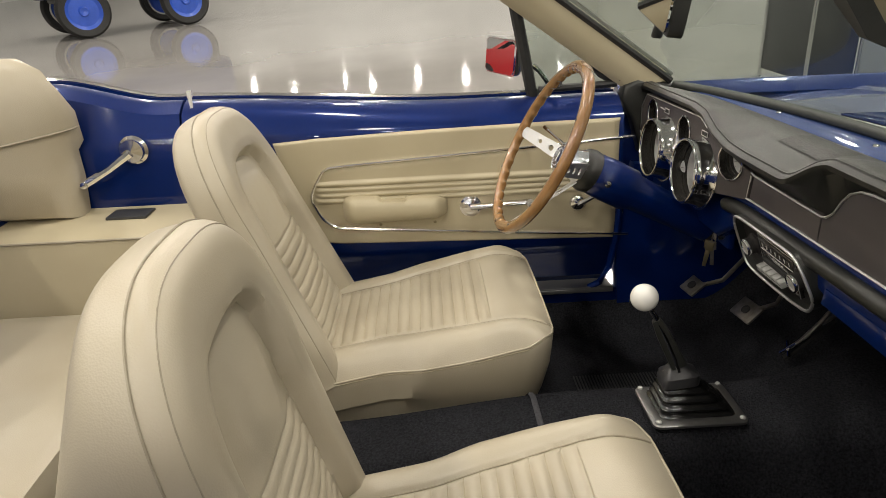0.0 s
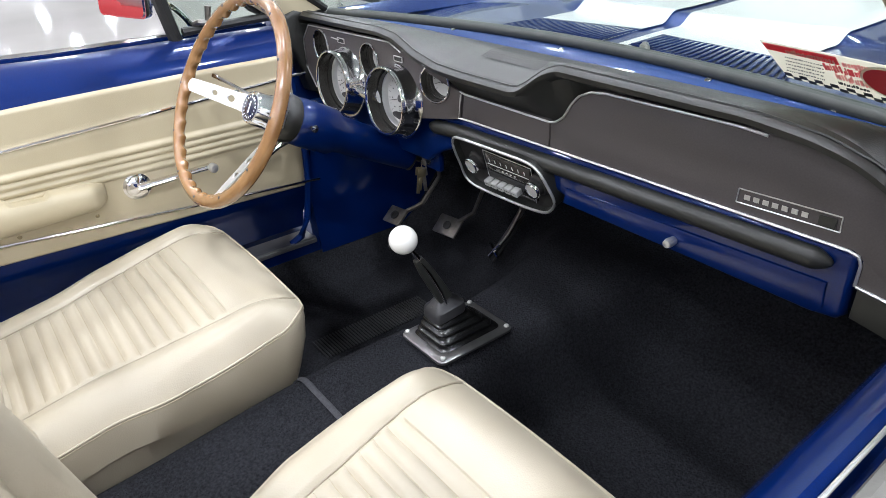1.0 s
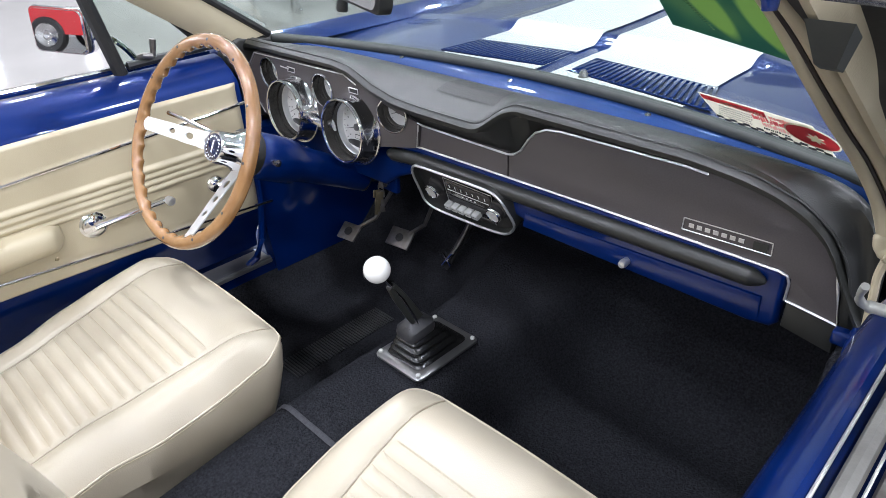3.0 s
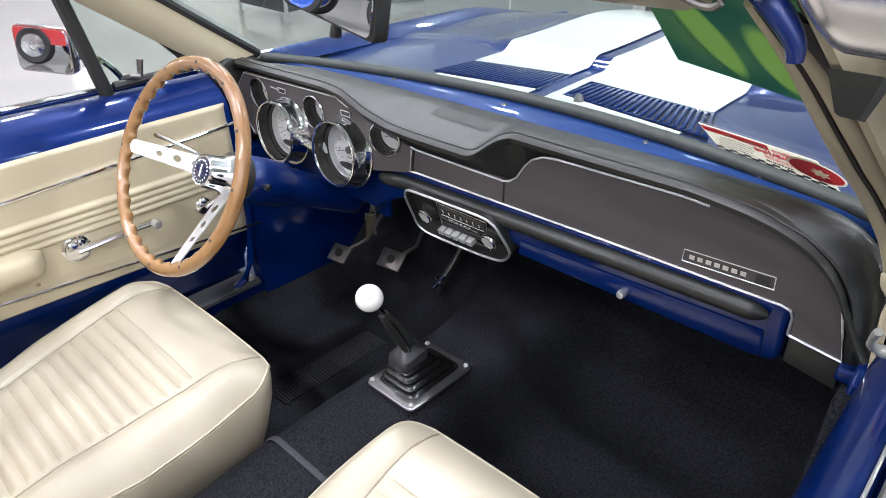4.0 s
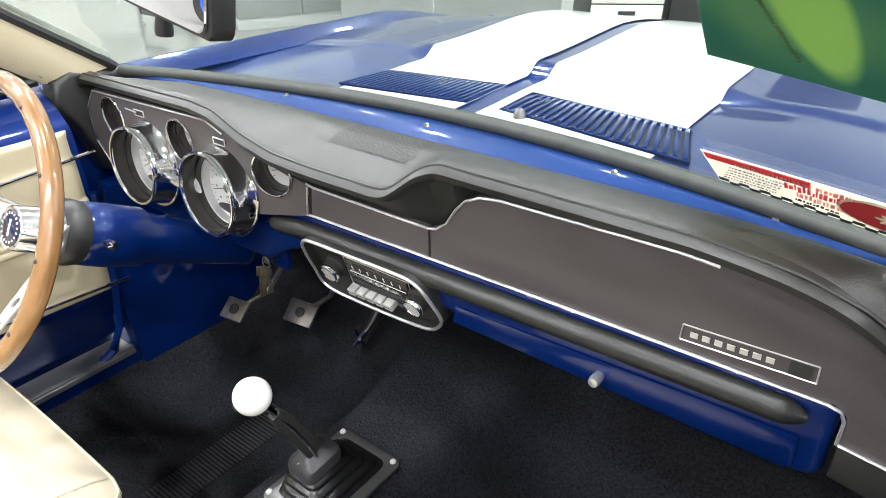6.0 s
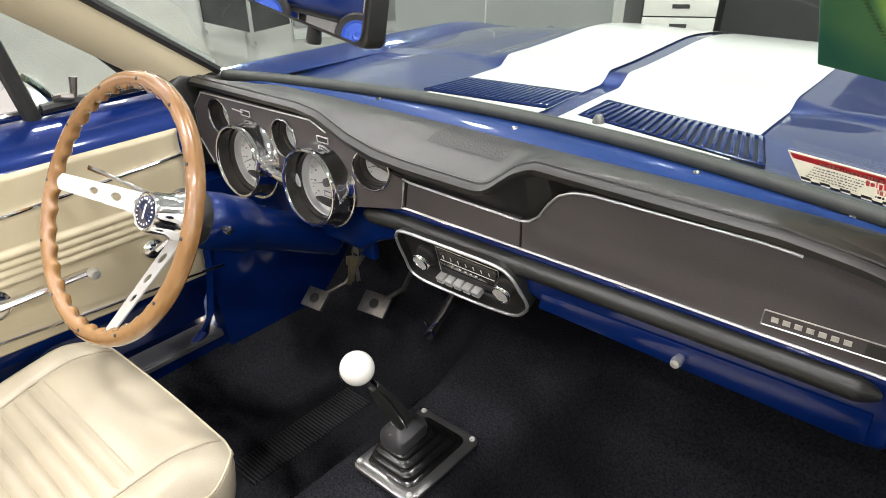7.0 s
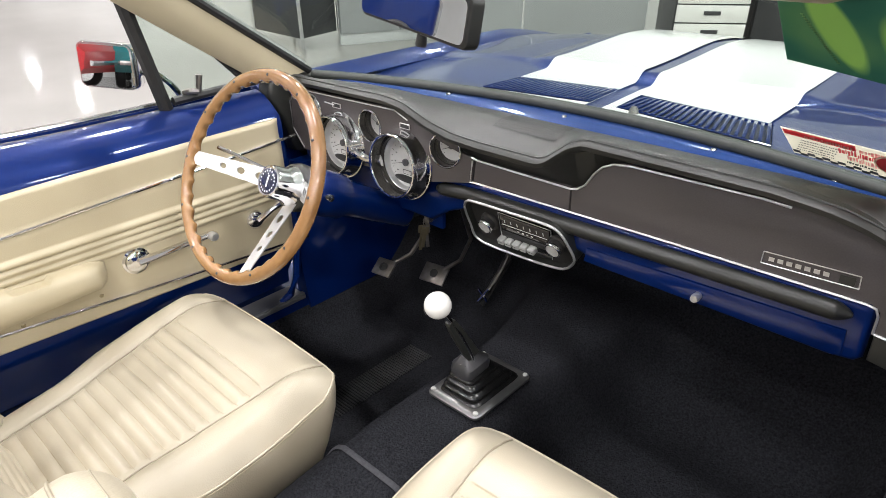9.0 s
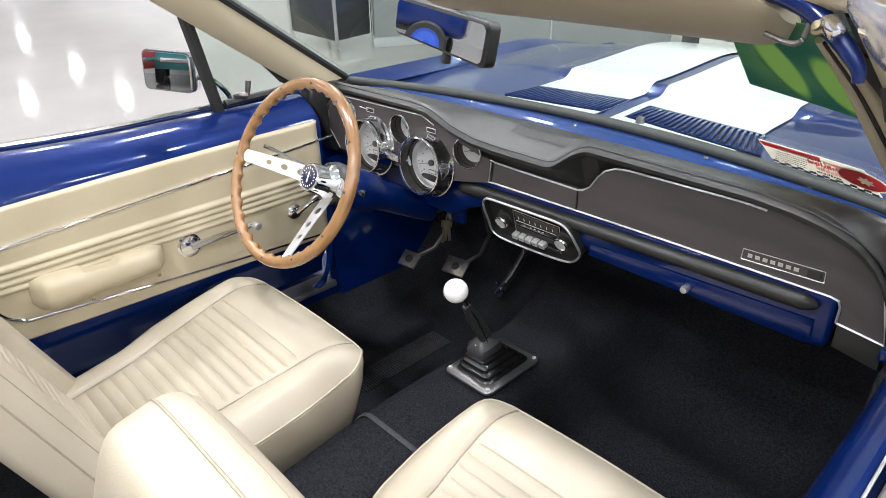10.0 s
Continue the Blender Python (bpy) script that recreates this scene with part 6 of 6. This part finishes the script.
def glass_patch(name, corners, off, mat, parent, n=10, thick=0.0006, label=""):
    """A four-cornered sheet lying along the glass; corners as (x, z)."""
    (ax, az), (bx, bz), (cx, cz), (dx, dz) = corners
    v = []
    for lev in (0.0, thick):
        for j in range(n + 1):
            for i in range(n + 1):
                u, w = i / n, j / n
                x = (ax * (1 - u) + bx * u) * (1 - w) + (dx * (1 - u) + cx * u) * w
                z = (az * (1 - u) + bz * u) * (1 - w) + (dz * (1 - u) + cz * u) * w
                v.append(on_glass(x, z, off + lev))
    m = n + 1
    f = [(j * m + i, j * m + i + 1, (j + 1) * m + i + 1, (j + 1) * m + i) for j in range(n) for i in range(n)]
    f += [tuple(k + m * m for k in reversed(q)) for q in f]
    return put(name, (v, f), mat, parent, label, 60)


glass_patch("card_sheet", [(0.486, 1.142), (0.655, 1.124), (0.662, 1.245), (0.503, 1.245)], 0.004, LEAVES, card, 10, 0.0006, "green leaf print")
for k in range(22):
    u = k / 22
    x0, z0 = 0.5190 + 0.0245 * u, 1.2010 - 0.054 * u
    glass_patch("card_stitch", [(x0 - 0.003, z0 - 0.0002), (x0, z0 - 0.0005), (x0, z0 + 0.0004), (x0 - 0.003, z0 + 0.0006)], 0.0049, STITCH, card, 1)

RED = thin_print("red_print", (0.74, 0.12, 0.16), (0.78, 0.22, 0.25), 90)
PINK = thin_print("faded_red_print", (0.80, 0.34, 0.36), (0.84, 0.46, 0.46), 90)
PAPER = thin_print("pale_sticker", (0.76, 0.74, 0.66), (0.70, 0.68, 0.60), 12)
sticker = thing("windscreen_sticker", "pale sticker with red bands and chequered edge on the windscreen", "sticker")
Z0, Z1 = 0.950, 1.012
glass_patch("sticker_sheet", [(0.440, Z0), (0.618, Z0), (0.602, Z1), (0.436, Z1 - 0.003)], 0.0012, PAPER, sticker)
glass_patch("red_band", [(0.4395, 0.997), (0.536, 0.997), (0.5365, 1.0085), (0.4385, 1.0065)], 0.0020, RED, sticker)
rnd = random.Random(7)


def scribble(x0, x1, z0, high, off, mat_):
    """A run of unreadable print: short uneven bars."""
    while x0 < x1:
        w, h, dz = rnd.uniform(0.0012, 0.0038), high * rnd.uniform(0.55, 1.0), high * rnd.uniform(-0.15, 0.15)
        glass_patch("print_bar", [(x0, z0 + dz), (x0 + w, z0 + dz), (x0 + w + 0.0006, z0 + dz + h), (x0 + 0.0006, z0 + dz + h)], off, mat_, sticker, 1)
        x0 += w + rnd.uniform(0.0007, 0.0018)


scribble(0.468, 0.532, 0.9990, 0.0060, 0.0028, PAPER)
for i in range(16):
    for j in range(2):
        if (i + j) % 2:
            x0, z0 = 0.441 + 0.0108 * i, Z0 + 0.0050 * j
            glass_patch("check", [(x0, z0), (x0 + 0.0108, z0), (x0 + 0.0108, z0 + 0.0050), (x0, z0 + 0.0050)], 0.0020, INK, sticker, 1)
for j in range(5):
    scribble(0.448 + 0.003 * j, 0.500 + 0.003 * j, 0.9640 + 0.0062 * j, 0.0017, 0.0020, GREY_INK)
scribble(0.522, 0.572, 0.9720, 0.0105, 0.0020, PINK)
scribble(0.512, 0.566, 0.9840, 0.0110, 0.0020, RED)
scribble(0.540, 0.580, 0.9965, 0.0080, 0.0020, PINK)
scribble(0.520, 0.558, 0.9635, 0.0040, 0.0020, INK)


def glass_oval(name, cx, cz, rx, rz, off, mat, label=""):
    return put(name, loft([[on_glass(cx + rx * math.cos(a), cz + rz * math.sin(a), off + lev) for a in np.linspace(0, 2 * math.pi, 32, endpoint=False)] for lev in (0.0, 0.0006)]), mat, sticker, label)


glass_oval("oval_edge", 0.595, 0.985, 0.038, 0.024, 0.0022, PAPER, "pale oval border")
angles = np.linspace(0, 2 * math.pi, 56, endpoint=False)
star = [np.interp(a % (2 * math.pi / 7), [0, math.pi / 7, 2 * math.pi / 7], [0.0065, 0.0135, 0.0065]) for a in angles]
levels = []
for lev, outer in ((0.0024, False), (0.0024, True), (0.0030, True), (0.0030, False), (0.0024, False)):
    levels.append([on_glass(0.595 + 0.035 * math.cos(a), 0.985 + 0.021 * math.sin(a), lev) if outer else on_glass(0.600 + r * math.cos(a), 0.9845 + 0.85 * r * math.sin(a), lev) for a, r in zip(angles, star)])
put("oval", loft(levels, cap=False), RED, sticker, "red oval emblem with a pale burst")

second = thing("small_sticker", "small pale sticker with an orange print on the windscreen", "sticker")
AMBER = thin_print("orange_print", (0.82, 0.58, 0.42), (0.84, 0.70, 0.56), 40)
glass_patch("sticker_sheet", [(0.634, 1.034), (0.655, 1.020), (0.668, 1.050), (0.630, 1.043)], 0.0012, PAPER, second)
glass_patch("sticker_print", [(0.645, 1.035), (0.654, 1.028), (0.659, 1.042), (0.643, 1.039)], 0.0020, AMBER, second)

# ---- things in the hall ----


def in_room(ob):
    ob.matrix_basis = ROOM @ ob.matrix_basis
    return ob


def work_table(x, y, rz):
    t = thing("work_table", "dark panelled table on chrome legs with castors", "table")
    for lx, ly in ((-0.3, -0.2), (0.3, -0.2), (0.3, 0.2), (-0.3, 0.2)):
        lg = put("leg", tube([(lx, ly, 0.05), (lx, ly, 0.74)], 0.016, 10), CHROME, t, "chrome leg")
        put("castor", moved(lathe([(0.0, -0.012), (0.024, -0.012), (0.024, 0.012), (0.0, 0.012)], 14), pose(lx, ly, 0.026, 90, 0, 30)), CHROME, lg)
    part("tabletop", box((0.68, 0.48, 0.03), (0, 0, 0.755), 0.005), DARK, t)
    part("side_panel", box((0.56, 0.02, 0.62), (0, -0.19, 0.42), 0.004), DARK, t, "dark graphite panel")
    part("side_panel", box((0.02, 0.36, 0.62), (0.28, 0, 0.42), 0.004), DARK, t, "dark graphite panel")
    t.matrix_basis = pose(x, y, 0, 0, 0, rz)
    return in_room(t)


work_table(-4.12, 2.38, 4)


def partition(name, x0, y0, x1, y1, h, mat, label, cat, seams):
    t = thing(name, label, cat)
    dx, dy = x1 - x0, y1 - y0
    ln = math.hypot(dx, dy)
    a = math.degrees(math.atan2(dy, dx))
    edges = [0.0] + seams + [1.0]
    for u, v in zip(edges[:-1], edges[1:]):
        part("panel", box(((v - u) * ln - 0.012, 0.05, h - 0.10), ((u + v) / 2 * ln, 0.025, h / 2 + 0.04), 0.004), mat, t)
    part("plinth", box((ln, 0.04, 0.09), (ln / 2, 0.035, 0.045), 0.003), WALLPAINT, t, "pale plinth")
    t.matrix_basis = pose(x0, y0, 0, 0, 0, a)
    return in_room(t)


partition("partition_screen", -2.98, 2.87, -1.72, 3.80, 2.1, PANEL_GREY, "grey panelled partition standing on the showroom floor", "partition", [0.42])
partition("storage_cabinet", -3.77, 2.56, -3.30, 3.45, 1.1, PANEL_GREY, "low grey storage cabinet with a pale plinth", "cabinet", [0.5])


def drawer_unit(x, y, rz):
    t = thing("drawer_cabinet", "white drawer cabinet with dark recessed pulls", "cabinet")
    part("body", box((0.52, 0.55, 1.0), (0, 0, 0.52), 0.004), DARK, t)
    z = 0.04
    for h in (0.13, 0.13, 0.13, 0.14, 0.20, 0.24):
        dr = part("drawer", box((0.50, 0.02, h - 0.010), (0, -0.286, z + h / 2), 0.004), IVORY, t, "white drawer front")
        part("pull", box((0.12, 0.008, 0.028), (0, -0.299, z + h * 0.55), 0.003), DARK, dr, "dark recessed pull")
        z += h
    t.matrix_basis = pose(x, y, 0, 0, 0, rz)
    return in_room(t)


drawer_unit(-1.50, 4.22, 38)
t = thing("dark_screen", "tall dark graphite cabinet beside the drawers", "cabinet")
part("body", box((1.6, 0.5, 2.0), (0, 0, 1.0), 0.01), DARK, t)
for k in (-0.4, 0.4):
    part("cabinet_door", box((0.78, 0.02, 1.9), (k, -0.262, 1.0), 0.006), DARK, t)
t.matrix_basis = pose(-0.62, 5.0, 0, 0, 0, 32)
in_room(t)




def show_car(x, y, rz, paint, label):
    c = thing("parked_car", label, "car", "parked cars")
    prof = [(-2.2, 0.45), (-2.25, 0.75), (-2.1, 0.88), (-1.2, 0.95), (-0.75, 0.98), (-0.15, 1.33), (0.75, 1.34), (1.35, 0.98), (2.1, 0.90), (2.2, 0.70), (2.15, 0.40), (-2.1, 0.35)]
    rings = []
    for w, k in ((-0.86, 0.96), (-0.80, 1.0), (0.0, 1.02), (0.80, 1.0), (0.86, 0.96)):
        rings.append([(px, w, 0.35 + (pz - 0.35) * k * (1.0 if abs(w) < 0.82 or pz < 1 else 0.72)) for px, pz in prof])
    put("car_body", loft(rings), paint, c, "", 35)
    for sy in (-1, 1):
        part("side_window", plate([(-0.62, 0.99), (1.15, 0.99), (0.72, 1.27), (-0.14, 1.27)], 0.01, "y", sy * 0.835 - 0.005, 0), GLASSDARK, c, "dark side glass")
        for wx in (-1.45, 1.40):
            w = new("wheel")
            w.parent = c
            w.matrix_basis = pose(wx, sy * 0.80, 0.33, -90 * sy, 0, 0)
            put("tyre", lathe([(0.20, -0.08), (0.29, -0.09), (0.325, -0.05), (0.33, 0.0), (0.325, 0.05), (0.29, 0.09), (0.20, 0.08)], 28), RUBBER, w, "black tyre")
            put("rim", lathe([(0.0, 0.07), (0.06, 0.085), (0.09, 0.06), (0.19, 0.075), (0.205, 0.092), (0.205, -0.07), (0.0, -0.07)], 28), CHROME, w, "chrome wheel")
        put("bumper", tube([(-2.29, -0.75, 0.55), (-2.31, 0.0, 0.55), (-2.29, 0.75, 0.55)], 0.05, 8), CHROME, c) if sy > 0 else None
    c.matrix_basis = pose(x, y, 0, 0, 0, rz)
    return in_room(c)


RED_CAR = material("red_car_paint", (0.45, 0.01, 0.015), 0.3, coat=1.0, mix=(0.40, 0.008, 0.012), scale=30)
TEAL = material("teal_car_paint", (0.02, 0.16, 0.17), 0.3, coat=1.0, mix=(0.015, 0.13, 0.14), scale=30)
show_car(-5.05, -13.9, 195, RED_CAR, "red coupe parked behind in the showroom")
show_car(-2.15, -16.0, -95, TEAL, "teal coupe parked behind in the showroom")

def parked_car(x, y, rz):
    c = thing("parked_car", "blue vintage car with blue wheels parked across the hall", "car")
    part("car_body", merge(box((2.9, 1.1, 0.75), (0, 0, 0.98), 0.18, (0, 0, 0), 4), box((1.3, 0.95, 0.5), (-0.3, 0, 1.5), 0.2, (0, 0, 0), 4)), BLUE, c, "blue painted body")
    part("cab_window", box((1.0, 0.97, 0.30), (-0.3, 0, 1.55), 0.02), GLASSDARK, c, "dark cab glass")
    part("chassis", box((2.2, 0.7, 0.12), (0, 0, 0.58), 0.03), DARK, c)
    RIMB = material("blue_wheel_paint", (0.03, 0.10, 0.55), 0.3, coat=0.6, mix=(0.02, 0.08, 0.45), scale=10)
    for wx in (-0.79, 0.79):
        for wy in (-0.62, 0.62):
            w = new("wheel")
            w.parent = c
            w.matrix_basis = pose(wx, wy, 0.40, 90, 0, 0)
            put("tyre", lathe([(0.27, -0.07), (0.36, -0.085), (0.395, -0.05), (0.40, 0.0), (0.395, 0.05), (0.36, 0.085), (0.27, 0.07), (0.26, 0.0)], 32), RUBBER, w, "black tyre")
            put("rim", lathe([(0.0, 0.05), (0.06, 0.07), (0.08, 0.04), (0.22, 0.03), (0.27, 0.07), (0.275, 0.0), (0.27, -0.07), (0.0, -0.05)], 32), RIMB, w, "blue painted wheel")
            put("rim_ring", tube([(0.265 * math.cos(q), 0.265 * math.sin(q), 0.068 * (1 if wy > 0 else -1)) for q in np.linspace(0, 6.283, 32, endpoint=False)], 0.016, 6, True), IVORY, w, "pale wheel ring")
    c.matrix_basis = pose(x, y, 0, 0, 0, rz) @ Matrix.Diagonal((1.2, 1.2, 1.2, 1.0))
    return in_room(c)


parked_car(-13.37, -6.5, 126)

# ---- small things on the carpet ----
mat = thing("heel_mat", "ribbed black rubber heel mat sewn into the carpet", "floor mat")
ribs = []
for i in range(40):
    y = -0.26 + 0.0080 * i
    ribs.append(tube([(x, y, tunnel_height(x, y) + 0.003) for x in np.linspace(-0.388, -0.308, 8)], 0.0024, 5))
RIBS = material("black_ribbed_rubber", (0.015, 0.0155, 0.017), 0.55, mix=(0.022, 0.0225, 0.025), scale=60)
put("rubber_ribs", joined(*ribs), RIBS, mat)
BINDING = material("grey_binding_cloth", (0.030, 0.030, 0.036), 0.9, mix=(0.052, 0.053, 0.060), scale=200, bump=0.4, bump_scale=600)
bind = thing("carpet_joint", "grey cloth binding strip across the carpeted tunnel", "carpet strip")
put("binding", tube([(x, -0.420 - 0.9 * max(0.0, -0.06 - x) ** 1.5, tunnel_height(x, -0.42) + 0.003) for x in np.linspace(-0.20, 0.22, 30)], 0.0062, 6, False, 0.35), BINDING, bind)
